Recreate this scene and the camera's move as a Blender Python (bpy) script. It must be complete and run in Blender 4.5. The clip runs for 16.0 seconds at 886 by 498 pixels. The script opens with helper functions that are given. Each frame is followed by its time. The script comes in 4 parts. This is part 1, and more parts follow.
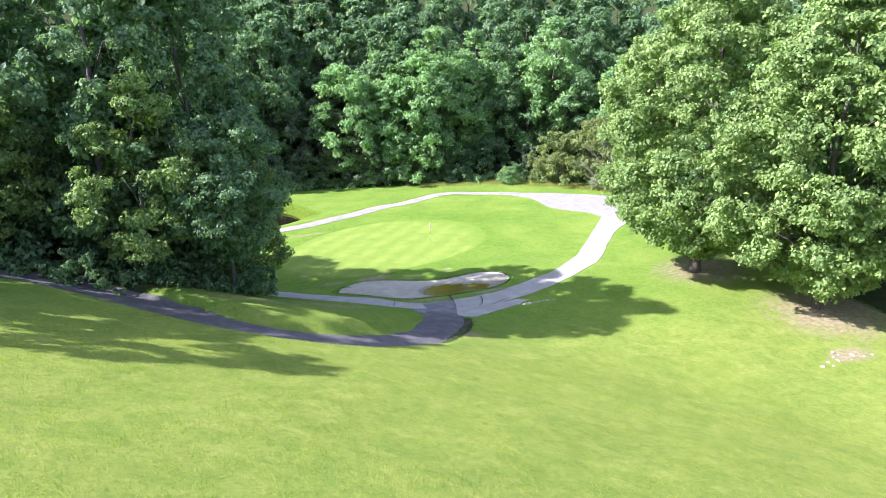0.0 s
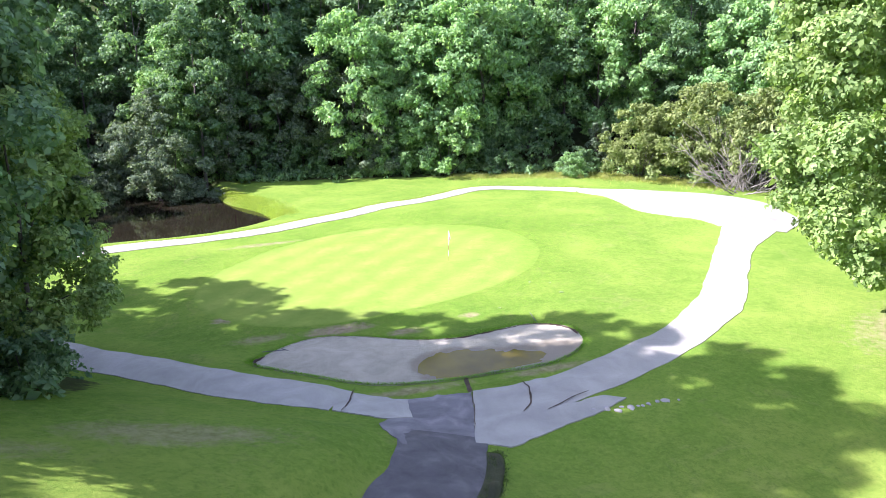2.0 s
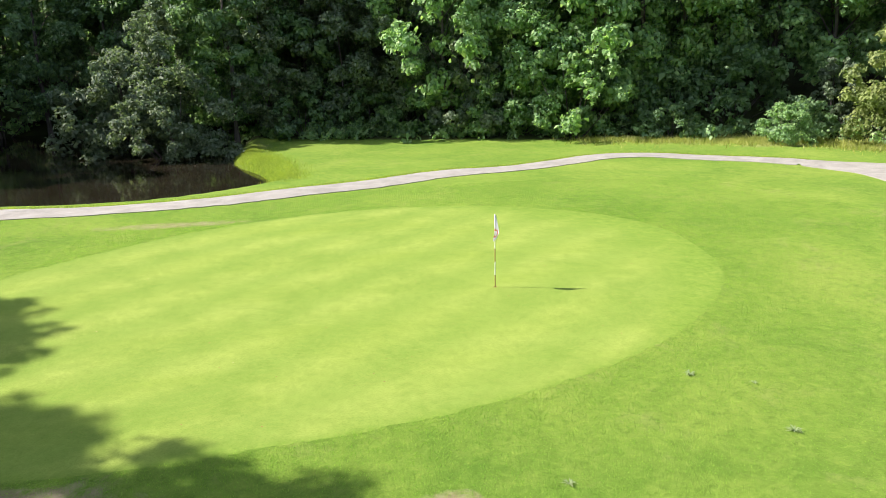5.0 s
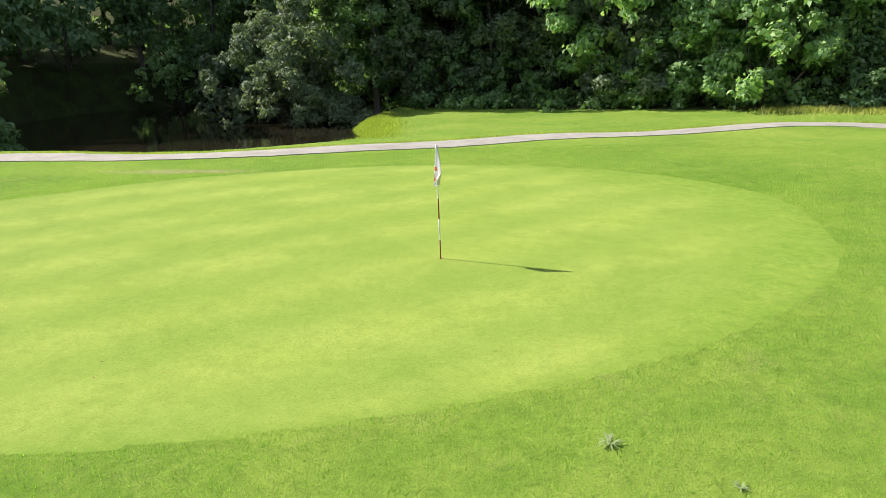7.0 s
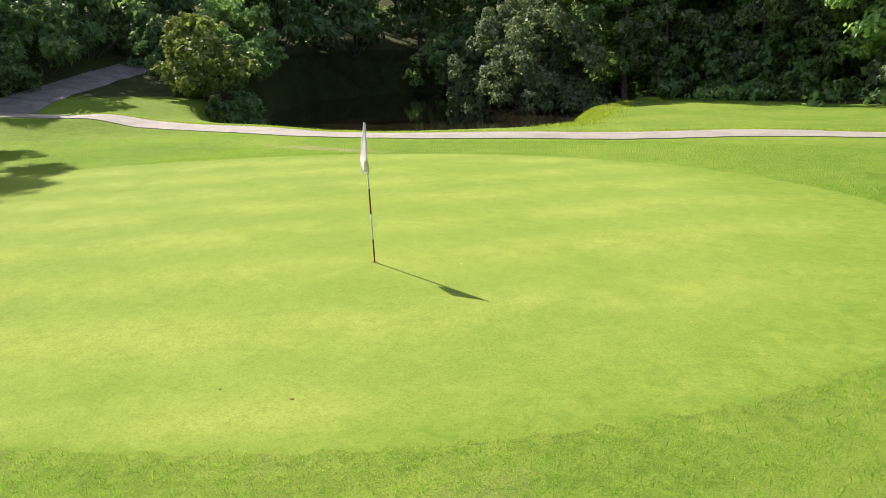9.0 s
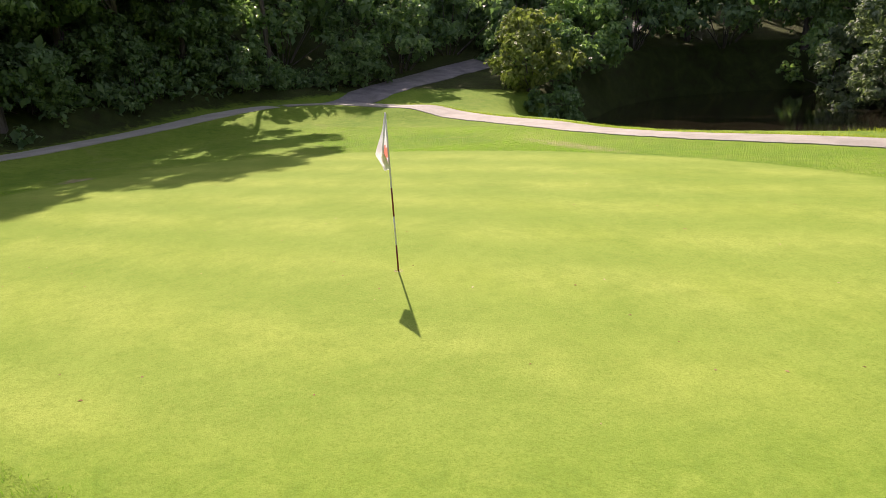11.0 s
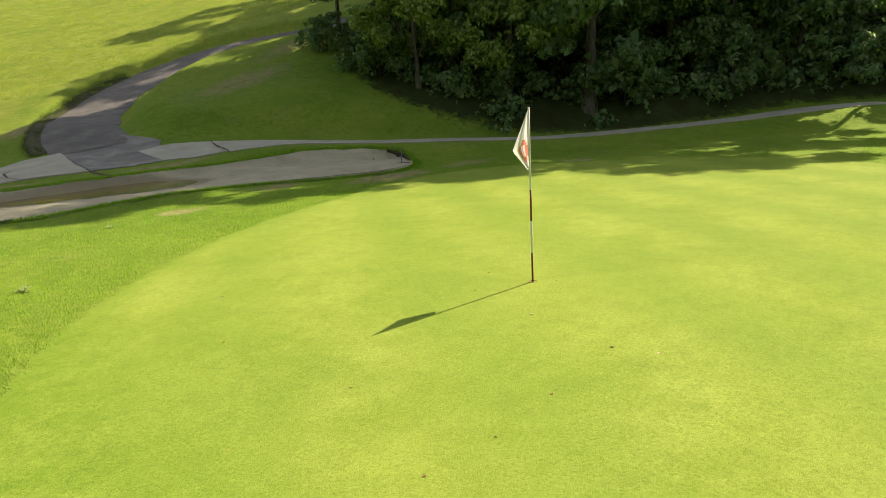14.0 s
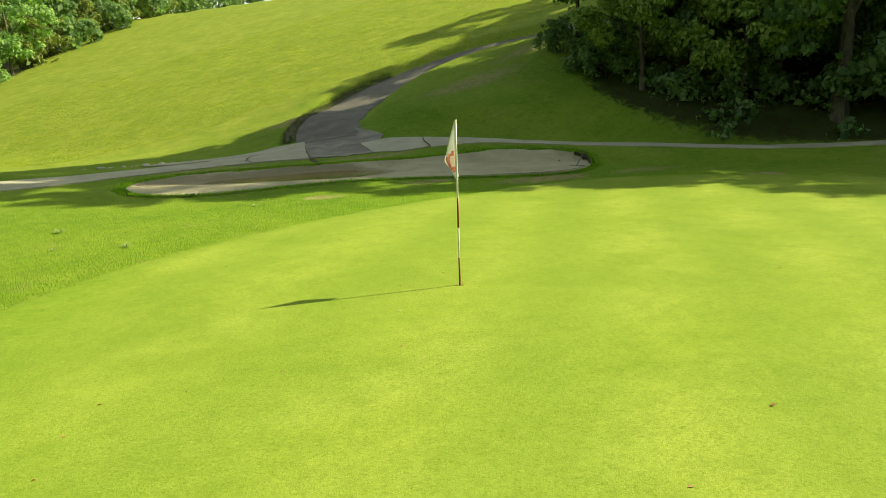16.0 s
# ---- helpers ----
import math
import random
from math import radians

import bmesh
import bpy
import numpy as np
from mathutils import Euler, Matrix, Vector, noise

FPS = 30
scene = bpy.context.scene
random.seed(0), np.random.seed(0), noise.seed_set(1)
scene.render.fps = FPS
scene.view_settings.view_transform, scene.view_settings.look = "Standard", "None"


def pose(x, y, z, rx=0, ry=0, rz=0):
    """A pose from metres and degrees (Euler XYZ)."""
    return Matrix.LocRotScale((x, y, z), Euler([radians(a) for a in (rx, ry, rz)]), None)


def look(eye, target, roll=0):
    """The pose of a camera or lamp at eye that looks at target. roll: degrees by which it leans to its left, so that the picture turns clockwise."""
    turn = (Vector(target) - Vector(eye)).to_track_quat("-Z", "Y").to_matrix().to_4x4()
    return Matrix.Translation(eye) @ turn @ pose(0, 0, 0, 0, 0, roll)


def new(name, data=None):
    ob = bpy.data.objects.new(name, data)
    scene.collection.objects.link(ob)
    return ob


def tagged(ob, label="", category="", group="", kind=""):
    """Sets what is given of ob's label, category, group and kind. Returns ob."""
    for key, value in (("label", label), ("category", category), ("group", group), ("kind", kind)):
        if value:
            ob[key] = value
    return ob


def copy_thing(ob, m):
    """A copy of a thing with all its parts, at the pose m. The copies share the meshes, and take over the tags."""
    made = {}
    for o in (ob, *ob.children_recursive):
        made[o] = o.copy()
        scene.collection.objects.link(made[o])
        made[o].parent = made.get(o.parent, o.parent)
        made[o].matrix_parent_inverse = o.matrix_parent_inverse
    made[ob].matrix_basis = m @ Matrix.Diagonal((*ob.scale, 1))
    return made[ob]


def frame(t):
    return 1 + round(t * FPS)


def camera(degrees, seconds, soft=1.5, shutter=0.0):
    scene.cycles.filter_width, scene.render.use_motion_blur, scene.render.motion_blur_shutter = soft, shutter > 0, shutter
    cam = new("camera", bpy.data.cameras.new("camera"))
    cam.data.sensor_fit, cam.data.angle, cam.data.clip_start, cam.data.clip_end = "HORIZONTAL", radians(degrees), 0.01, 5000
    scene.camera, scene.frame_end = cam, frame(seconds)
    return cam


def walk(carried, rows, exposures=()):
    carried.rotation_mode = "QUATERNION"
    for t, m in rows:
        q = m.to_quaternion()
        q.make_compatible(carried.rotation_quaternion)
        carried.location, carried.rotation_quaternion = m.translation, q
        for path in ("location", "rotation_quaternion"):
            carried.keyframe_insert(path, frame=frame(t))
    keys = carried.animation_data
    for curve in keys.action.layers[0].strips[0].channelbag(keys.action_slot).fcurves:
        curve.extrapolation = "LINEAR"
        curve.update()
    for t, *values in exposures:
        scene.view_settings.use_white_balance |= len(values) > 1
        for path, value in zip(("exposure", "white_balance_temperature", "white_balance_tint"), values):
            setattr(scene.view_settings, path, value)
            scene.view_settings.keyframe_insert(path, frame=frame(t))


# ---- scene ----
cam = camera(63.5, 16.0, soft=0.72)
PATH = [
    (0, (-29.293, -67.731, 21.313), (-28.501, -65.987, 20.737), -1.3),
    (0.5, (-25.931, -61.47, 19.8), (-25.155, -59.719, 19.226), -1.4),
    (1, (-22.599, -55.107, 17.993), (-21.856, -53.341, 17.418), -1.3),
    (1.5, (-19.209, -48.679, 16.063), (-18.51, -46.894, 15.491), -1.2),
    (2, (-16.019, -42.362, 14.35), (-15.356, -40.564, 13.779), -1.1),
    (2.5, (-12.98, -36.467, 12.765), (-12.359, -34.653, 12.196), -1.2),
    (3, (-10.246, -30.944, 11.344), (-9.674, -29.112, 10.779), -1.2),
    (3.5, (-7.994, -26.384, 9.95), (-7.498, -24.53, 9.387), -1.1),
    (3.7, (-7.219, -24.925, 9.441), (-6.765, -23.061, 8.875), -1.1),
    (5.8, (-1.22, -15.793, 5.436), (-1.182, -13.877, 4.862), -1.8),
    (6, (-0.509, -15.034, 5.056), (-0.528, -13.117, 4.485), -1.9),
    (6.5, (1.118, -13.544, 4.355), (0.914, -11.637, 3.787), -2.2),
    (7, (2.674, -12.312, 3.887), (2.274, -10.435, 3.323), -2.4),
    (7.5, (4.038, -11.061, 3.553), (3.451, -9.233, 2.994), -2.6),
    (8, (5.233, -9.879, 3.337), (4.453, -8.123, 2.783), -2.7),
    (8.5, (6.238, -8.74, 3.202), (5.263, -7.082, 2.652), -2.8),
    (8.7, (6.616, -8.307, 3.17), (5.564, -6.697, 2.621), -2.8),
    (10.8, (8.79, -3.238, 2.673), (7.033, -2.427, 2.168), -4.0),
    (11, (8.852, -2.801, 2.641), (7.048, -2.095, 2.144), -3.9),
    (11.5, (8.993, -1.671, 2.549), (7.095, -1.262, 2.068), -3.9),
    (12, (9.0, -0.58, 2.466), (7.057, -0.483, 2.003), -3.8),
    (12.5, (8.87, 0.465, 2.409), (6.933, 0.251, 1.959), -3.5),
    (13, (8.606, 1.5, 2.326), (6.723, 0.986, 1.891), -3.4),
    (13.5, (8.237, 2.536, 2.276), (6.453, 1.737, 1.855), -3.2),
    (14, (7.772, 3.567, 2.247), (6.11, 2.533, 1.836), -2.9),
    (14.5, (7.195, 4.582, 2.236), (5.677, 3.343, 1.834), -2.6),
    (15, (6.532, 5.558, 2.232), (5.167, 4.15, 1.837), -2.4),
    (15.5, (5.852, 6.467, 2.234), (4.629, 4.933, 1.844), -2.2),
    (16, (5.165, 7.35, 2.249), (4.074, 5.72, 1.863), -1.8),
]
walk(cam, [(t, look(eye, target, roll)) for t, eye, target, roll in PATH],
     exposures=[(0, 1.82, 5550, 31), (2, 2.1, 5650, 34), (2.5, 2.04, 5800, 36), (3.5, 1.76, 6100, 34), (5.8, 1.39, 6300, 20), (8.5, 1.29, 6600, 22), (11, 1.23, 7100, 34), (12.5, 1.26, 7400, 27), (14.5, 1.22, 8700, 8), (16, 1.18, 9700, -7)])

# ---------------------------------------------------------------- light
SUN_EL, SUN_FROM = radians(39.7), Vector((-0.971, 0.240, 0.0))
world = bpy.data.worlds.new("sky")
scene.world = world
world.use_nodes = True
wt = world.node_tree
wt.nodes.clear()
sky = wt.nodes.new("ShaderNodeTexSky")
sky.sky_type = "NISHITA"
sky.sun_disc = False
sky.sun_elevation = SUN_EL
sky.sun_rotation = math.atan2(SUN_FROM.x, SUN_FROM.y)
bg = wt.nodes.new("ShaderNodeBackground")
bg.inputs["Strength"].default_value = 0.105
wo = wt.nodes.new("ShaderNodeOutputWorld")
haze = wt.nodes.new("ShaderNodeHueSaturation")
haze.inputs["Saturation"].default_value = 0.68
wt.links.new(sky.outputs[0], haze.inputs["Color"])
wt.links.new(haze.outputs[0], bg.inputs["Color"])
wt.links.new(bg.outputs[0], wo.inputs["Surface"])

sun_data = bpy.data.lights.new("sun", "SUN")
sun_data.energy, sun_data.angle, sun_data.color = 3.8, radians(0.55), (1.0, 0.94, 0.84)
sun = new("sun", sun_data)
sun_dir = Vector((SUN_FROM.x * math.cos(SUN_EL), SUN_FROM.y * math.cos(SUN_EL), math.sin(SUN_EL)))
sun.matrix_world = look(sun_dir * 80, (0, 0, 0))

# ---------------------------------------------------------------- helpers


def mat(name):
    m = bpy.data.materials.new(name)
    m.use_nodes = True
    nt = m.node_tree
    return m, nt, nt.nodes["Principled BSDF"]


def node(nt, kind, **inputs):
    n = nt.nodes.new(kind)
    for k, v in inputs.items():
        n.inputs[k].default_value = v
    return n


def noise_tex(nt, scale, detail=4.0, rough=0.55, distort=0.0, vec=None):
    n = node(nt, "ShaderNodeTexNoise", Scale=scale, Detail=detail, Roughness=rough, Distortion=distort)
    if vec is None:
        tc = nt.nodes.new("ShaderNodeTexCoord")
        vec = tc.outputs["Object"]
    nt.links.new(vec, n.inputs["Vector"])
    return n.outputs["Fac"]


def ramp(nt, fac, stops):
    r = nt.nodes.new("ShaderNodeValToRGB")
    els = r.color_ramp.elements
    while len(els) < len(stops):
        els.new(0.5)
    for e, (p, c) in zip(els, stops):
        e.position, e.color = p, (*c, 1.0)
    nt.links.new(fac, r.inputs["Fac"])
    return r.outputs["Color"]


def mix(nt, fac, a, b, kind="MIX"):
    m = nt.nodes.new("ShaderNodeMix")
    m.data_type, m.blend_type = "RGBA", kind
    for sock, v in ((m.inputs[0], fac), (m.inputs[6], a), (m.inputs[7], b)):
        if isinstance(v, (int, float)):
            sock.default_value = v
        elif isinstance(v, tuple):
            sock.default_value = (*v, 1.0)
        else:
            nt.links.new(v, sock)
    return m.outputs[2]


def bump(nt, bsdf, height, strength, distance):
    b = node(nt, "ShaderNodeBump", Strength=strength, Distance=distance)
    nt.links.new(height, b.inputs["Height"])
    nt.links.new(b.outputs[0], bsdf.inputs["Normal"])


def math_node(nt, op, a, b=0.0):
    m = nt.nodes.new("ShaderNodeMath")
    m.operation = op
    for sock, v in zip(m.inputs, (a, b)):
        if isinstance(v, (int, float)):
            sock.default_value = v
        else:
            nt.links.new(v, sock)
    return m.outputs[0]


# ---------------------------------------------------------------- materials


def grass_material(name, dark, mid, light, dry, dry_amount, fine=55.0, bare=()):
    m, nt, bs = mat(name)
    big = noise_tex(nt, 0.16, 5.0, 0.6, 0.4)
    med = noise_tex(nt, 1.3, 6.0, 0.65)
    small = noise_tex(nt, fine, 5.0, 0.7)
    c = ramp(nt, big, [(0.32, dark), (0.5, mid), (0.68, light)])
    c = mix(nt, math_node(nt, "MULTIPLY", ramp_fac(nt, med, 0.42, 0.72), 0.55), c, light)
    c = mix(nt, math_node(nt, "MULTIPLY", ramp_fac(nt, noise_tex(nt, 0.55, 6.0, 0.7, 1.0), 0.56, 0.75), dry_amount), c, dry)
    pos = nt.nodes.new("ShaderNodeTexCoord")
    sep = nt.nodes.new("ShaderNodeSeparateXYZ")
    nt.links.new(pos.outputs["Object"], sep.inputs[0])
    south = math_node(nt, "ADD", math_node(nt, "MULTIPLY", sep.outputs["Y"], -1.0), math_node(nt, "MULTIPLY", noise_tex(nt, 0.12, 4.0), 8.0))
    straw = ramp(nt, noise_tex(nt, 0.7, 9.0, 0.75, 0.5), [(0.36, (0.150, 0.215, 0.034)), (0.5, (0.238, 0.278, 0.050)), (0.64, (0.340, 0.355, 0.082))])
    c = mix(nt, math_node(nt, "MULTIPLY", ramp_fac(nt, south, 26.0, 36.0), 0.65), c, straw)
    patchy = noise_tex(nt, 1.5, 9.0, 0.82, 1.2)
    c = mix(nt, math_node(nt, "MULTIPLY", ramp_fac(nt, patchy, 0.50, 0.34), 0.5), c, tuple(v * 0.85 for v in dark))
    c = mix(nt, math_node(nt, "MULTIPLY", ramp_fac(nt, patchy, 0.54, 0.70), 0.35), c, (0.255, 0.345, 0.058))
    tuft = noise_tex(nt, 4.5, 8.0, 0.8, 0.6)
    c = mix(nt, math_node(nt, "MULTIPLY", ramp_fac(nt, tuft, 0.50, 0.30), 0.7), c, tuple(v * 0.7 for v in dark))
    c = mix(nt, math_node(nt, "MULTIPLY", ramp_fac(nt, tuft, 0.54, 0.74), 0.7), c, tuple(min(1.0, v * 1.25) for v in light))
    c = mix(nt, math_node(nt, "MULTIPLY", ramp_fac(nt, small, 0.52, 0.3), 0.5), c, tuple(v * 0.5 for v in dark))
    if bare:
        tc = nt.nodes.new("ShaderNodeTexCoord")
        ragged = noise_tex(nt, 1.7, 6.0, 0.75, 0.8)
        worn = None
        for x, y, wide, deep, amount in bare:
            mp = nt.nodes.new("ShaderNodeMapping")
            mp.vector_type = "TEXTURE"
            mp.inputs["Location"].default_value = (x, y, 0)
            mp.inputs["Scale"].default_value = (wide, deep, 1000)
            nt.links.new(tc.outputs["Object"], mp.inputs["Vector"])
            ln = nt.nodes.new("ShaderNodeVectorMath")
            ln.operation = "LENGTH"
            nt.links.new(mp.outputs[0], ln.inputs[0])
            near = math_node(nt, "SUBTRACT", math_node(nt, "MULTIPLY", ragged, 2.0), ln.outputs["Value"])
            spot = math_node(nt, "MULTIPLY", ramp_fac(nt, near, 0.0, 0.6), amount)
            worn = spot if worn is None else math_node(nt, "MAXIMUM", worn, spot)
        earth = ramp(nt, noise_tex(nt, 3.0, 6.0, 0.7), [(0.3, (0.17, 0.13, 0.07)), (0.5, (0.29, 0.23, 0.14)), (0.7, (0.40, 0.33, 0.22))])
        c = mix(nt, worn, c, earth)
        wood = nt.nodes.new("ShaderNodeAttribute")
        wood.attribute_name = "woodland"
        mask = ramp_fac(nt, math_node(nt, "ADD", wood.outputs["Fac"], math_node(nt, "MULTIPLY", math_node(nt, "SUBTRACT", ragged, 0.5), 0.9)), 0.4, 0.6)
        # near-black tones: leaf litter plus the trees' shade put into the colour
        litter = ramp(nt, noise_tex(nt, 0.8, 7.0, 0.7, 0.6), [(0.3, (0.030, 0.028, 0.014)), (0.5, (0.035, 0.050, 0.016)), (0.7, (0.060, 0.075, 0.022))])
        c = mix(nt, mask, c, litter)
    nt.links.new(c, bs.inputs["Base Color"])
    bs.inputs["Roughness"].default_value = 0.95
    bs.inputs["Specular IOR Level"].default_value = 0.06
    bs.inputs["Sheen Weight"].default_value, bs.inputs["Sheen Roughness"].default_value = 0.06, 0.5
    bs.inputs["Sheen Tint"].default_value = (0.75, 0.85, 0.25, 1.0)
    h = math_node(nt, "ADD", small, math_node(nt, "MULTIPLY", noise_tex(nt, 9.0, 5.0, 0.7), 1.5))
    bump(nt, bs, h, 0.7, 0.03)
    return m


def ramp_fac(nt, fac, lo, hi):
    r = node(nt, "ShaderNodeMapRange")
    r.inputs["From Min"].default_value, r.inputs["From Max"].default_value = lo, hi
    nt.links.new(fac, r.inputs["Value"])
    return r.outputs[0]


LAWN = grass_material("lawn_grass", (0.096, 0.197, 0.021), (0.144, 0.248, 0.029), (0.212, 0.300, 0.046), (0.30, 0.275, 0.11), 0.4,
                      bare=[(-9.4, -8.75, 2.4, 0.8, 1.0), (-6.3, -10.4, 1.2, 0.5, 0.8), (-14.6, -4.9, 0.9, 0.7, 0.8), (-13.2, -8.4, 1.6, 0.7, 0.6), (-11.0, 9.6, 3.2, 0.55, 0.6), (-2.5, -9.6, 0.6, 0.4, 0.7),
                            (17.5, -21.5, 5.5, 4.0, 0.8), (20.5, -32.5, 6.5, 5.5, 0.9), (15.2, -38.0, 2.4, 1.2, 0.9), (-17.0, -22.5, 3.5, 1.2, 0.55), (-9.3, -27.6, 1.4, 1.0, 0.7), (20.4, 8.8, 1.0, 1.6, 0.5),
                            (-2.0, -17.4, 2.4, 0.45, 0.7), (-8.0, -17.2, 2.6, 0.4, 0.7), (25.0, 24.5, 4.5, 1.6, 0.5), (-23.0, -24.2, 4.0, 1.0, 0.5), (-11.5, 34, 1.5, 5.0, 0.5)])


def green_material():
    m, nt, bs = mat("putting_green_turf")
    tc = nt.nodes.new("ShaderNodeTexCoord")
    mp = nt.nodes.new("ShaderNodeMapping")
    mp.inputs["Rotation"].default_value = (0, 0, radians(-43))
    nt.links.new(tc.outputs["Object"], mp.inputs["Vector"])
    wave = node(nt, "ShaderNodeTexWave", Scale=0.14, Distortion=3.0, Detail=3.0)
    wave.inputs["Detail Scale"].default_value = 0.5
    wave.bands_direction = "Y"
    nt.links.new(mp.outputs[0], wave.inputs["Vector"])
    stretch = nt.nodes.new("ShaderNodeMapping")
    stretch.inputs["Rotation"].default_value = (0, 0, radians(-43))
    stretch.inputs["Scale"].default_value = (0.25, 1.0, 1.0)
    nt.links.new(tc.outputs["Object"], stretch.inputs["Vector"])
    streak = noise_tex(nt, 0.55, 5.0, 0.6, 0.3, stretch.outputs[0])
    c = ramp(nt, streak, [(0.30, (0.212, 0.306, 0.046)), (0.5, (0.262, 0.348, 0.066)), (0.70, (0.280, 0.364, 0.075))])
    c = mix(nt, math_node(nt, "MULTIPLY", wave.outputs["Fac"], 0.62), c, (0.165, 0.270, 0.042))
    c = mix(nt, math_node(nt, "MULTIPLY", ramp_fac(nt, noise_tex(nt, 0.42, 7.0, 0.7), 0.47, 0.66), 0.75), c, (0.150, 0.250, 0.036))
    c = mix(nt, math_node(nt, "MULTIPLY", ramp_fac(nt, noise_tex(nt, 2.6, 10.0, 0.85), 0.45, 0.72), 0.7), c, (0.140, 0.218, 0.032))
    c = mix(nt, math_node(nt, "MULTIPLY", ramp_fac(nt, noise_tex(nt, 6.5, 10.0, 0.85), 0.48, 0.78), 0.5), c, (0.320, 0.375, 0.085))
    edge = nt.nodes.new("ShaderNodeAttribute")
    edge.attribute_name = "fringe"
    longer = ramp(nt, noise_tex(nt, 3.5, 9.0, 0.8, 0.8), [(0.32, (0.100, 0.195, 0.024)), (0.5, (0.150, 0.255, 0.032)), (0.68, (0.215, 0.315, 0.050))])
    c = mix(nt, math_node(nt, "MULTIPLY", edge.outputs["Fac"], ramp_fac(nt, noise_tex(nt, 1.6, 8.0, 0.8), 0.20, 0.55)), c, longer)
    grain = noise_tex(nt, 30.0, 6.0, 0.8)
    c = mix(nt, math_node(nt, "MULTIPLY", ramp_fac(nt, grain, 0.52, 0.34), 0.6), c, (0.115, 0.175, 0.018))
    small = noise_tex(nt, 80.0, 5.0, 0.75)
    c = mix(nt, math_node(nt, "MULTIPLY", ramp_fac(nt, small, 0.5, 0.32), 0.55), c, (0.10, 0.155, 0.018))
    nt.links.new(c, bs.inputs["Base Color"])
    bs.inputs["Roughness"].default_value = 0.95
    bs.inputs["Specular IOR Level"].default_value = 0.06
    bump(nt, bs, math_node(nt, "ADD", small, noise_tex(nt, 22.0, 4.0, 0.6)), 0.5, 0.012)
    return m


GREEN = green_material()


def stone_like(name, a, b, c, scale, strength, dist, spec=0.3, rough=0.85):
    m, nt, bs = mat(name)
    col = ramp(nt, noise_tex(nt, scale * 0.12, 6.0, 0.6, 0.6), [(0.3, a), (0.52, b), (0.72, c)])
    grain = noise_tex(nt, scale * 8, 4.0, 0.8)
    col = mix(nt, math_node(nt, "MULTIPLY", ramp_fac(nt, grain, 0.55, 0.35), 0.4), col, tuple(v * 0.55 for v in a))
    col = mix(nt, math_node(nt, "MULTIPLY", ramp_fac(nt, noise_tex(nt, scale * 0.5, 7.0, 0.75, 1.0), 0.6, 0.75), 0.45), col, tuple(v * 0.62 for v in b))
    nt.links.new(col, bs.inputs["Base Color"])
    bs.inputs["Roughness"].default_value = rough
    bs.inputs["Specular IOR Level"].default_value = spec
    bump(nt, bs, grain, strength, dist)
    return m


CONCRETE = stone_like("weathered_concrete", (0.318, 0.310, 0.256), (0.385, 0.375, 0.310), (0.445, 0.432, 0.36), 6.0, 0.4, 0.01)
WORN = stone_like("worn_grey_concrete", (0.33, 0.322, 0.265), (0.41, 0.40, 0.33), (0.485, 0.47, 0.39), 6.0, 0.4, 0.01)
GRAVEL = stone_like("compacted_grit", (0.25, 0.243, 0.20), (0.315, 0.306, 0.255), (0.375, 0.365, 0.305), 9.0, 0.6, 0.02)
PATCH = stone_like("patched_asphalt", (0.14, 0.136, 0.13), (0.215, 0.208, 0.197), (0.32, 0.305, 0.28), 8.0, 0.5, 0.015)
ASPHALT = stone_like("asphalt", (0.084, 0.081, 0.077), (0.124, 0.119, 0.112), (0.182, 0.173, 0.160), 10.0, 0.6, 0.015, 0.35, 0.8)


def sand_material():
    m, nt, bs = mat("bunker_sand")
    c = ramp(nt, noise_tex(nt, 0.7, 7.0, 0.65, 0.8), [(0.3, (0.42, 0.39, 0.275)), (0.5, (0.53, 0.495, 0.355)), (0.7, (0.62, 0.58, 0.43))])
    c = mix(nt, math_node(nt, "MULTIPLY", ramp_fac(nt, noise_tex(nt, 0.33, 7.0, 0.7, 1.2), 0.58, 0.72), 0.35), c, (0.26, 0.195, 0.11))
    c = mix(nt, math_node(nt, "MULTIPLY", ramp_fac(nt, noise_tex(nt, 2.4, 8.0, 0.8, 1.0), 0.55, 0.75), 0.5), c, (0.19, 0.17, 0.14))
    wet = nt.nodes.new("ShaderNodeAttribute")
    wet.attribute_name = "wet"
    ragged_wet = math_node(nt, "ADD", wet.outputs["Fac"], math_node(nt, "MULTIPLY", math_node(nt, "SUBTRACT", noise_tex(nt, 1.1, 6.0, 0.7, 0.6), 0.5), 0.9))
    c = mix(nt, math_node(nt, "MULTIPLY", ramp_fac(nt, ragged_wet, 0.30, 0.75), 0.75), c, (0.26, 0.222, 0.15))
    grain = noise_tex(nt, 45.0, 4.0, 0.8)
    c = mix(nt, math_node(nt, "MULTIPLY", ramp_fac(nt, grain, 0.55, 0.35), 0.35), c, (0.16, 0.14, 0.11))
    nt.links.new(c, bs.inputs["Base Color"])
    bs.inputs["Roughness"].default_value = 0.9
    bs.inputs["Specular IOR Level"].default_value = 0.25
    bump(nt, bs, math_node(nt, "ADD", grain, math_node(nt, "MULTIPLY", noise_tex(nt, 6.0, 6.0, 0.7), 2.5)), 0.8, 0.05)
    return m


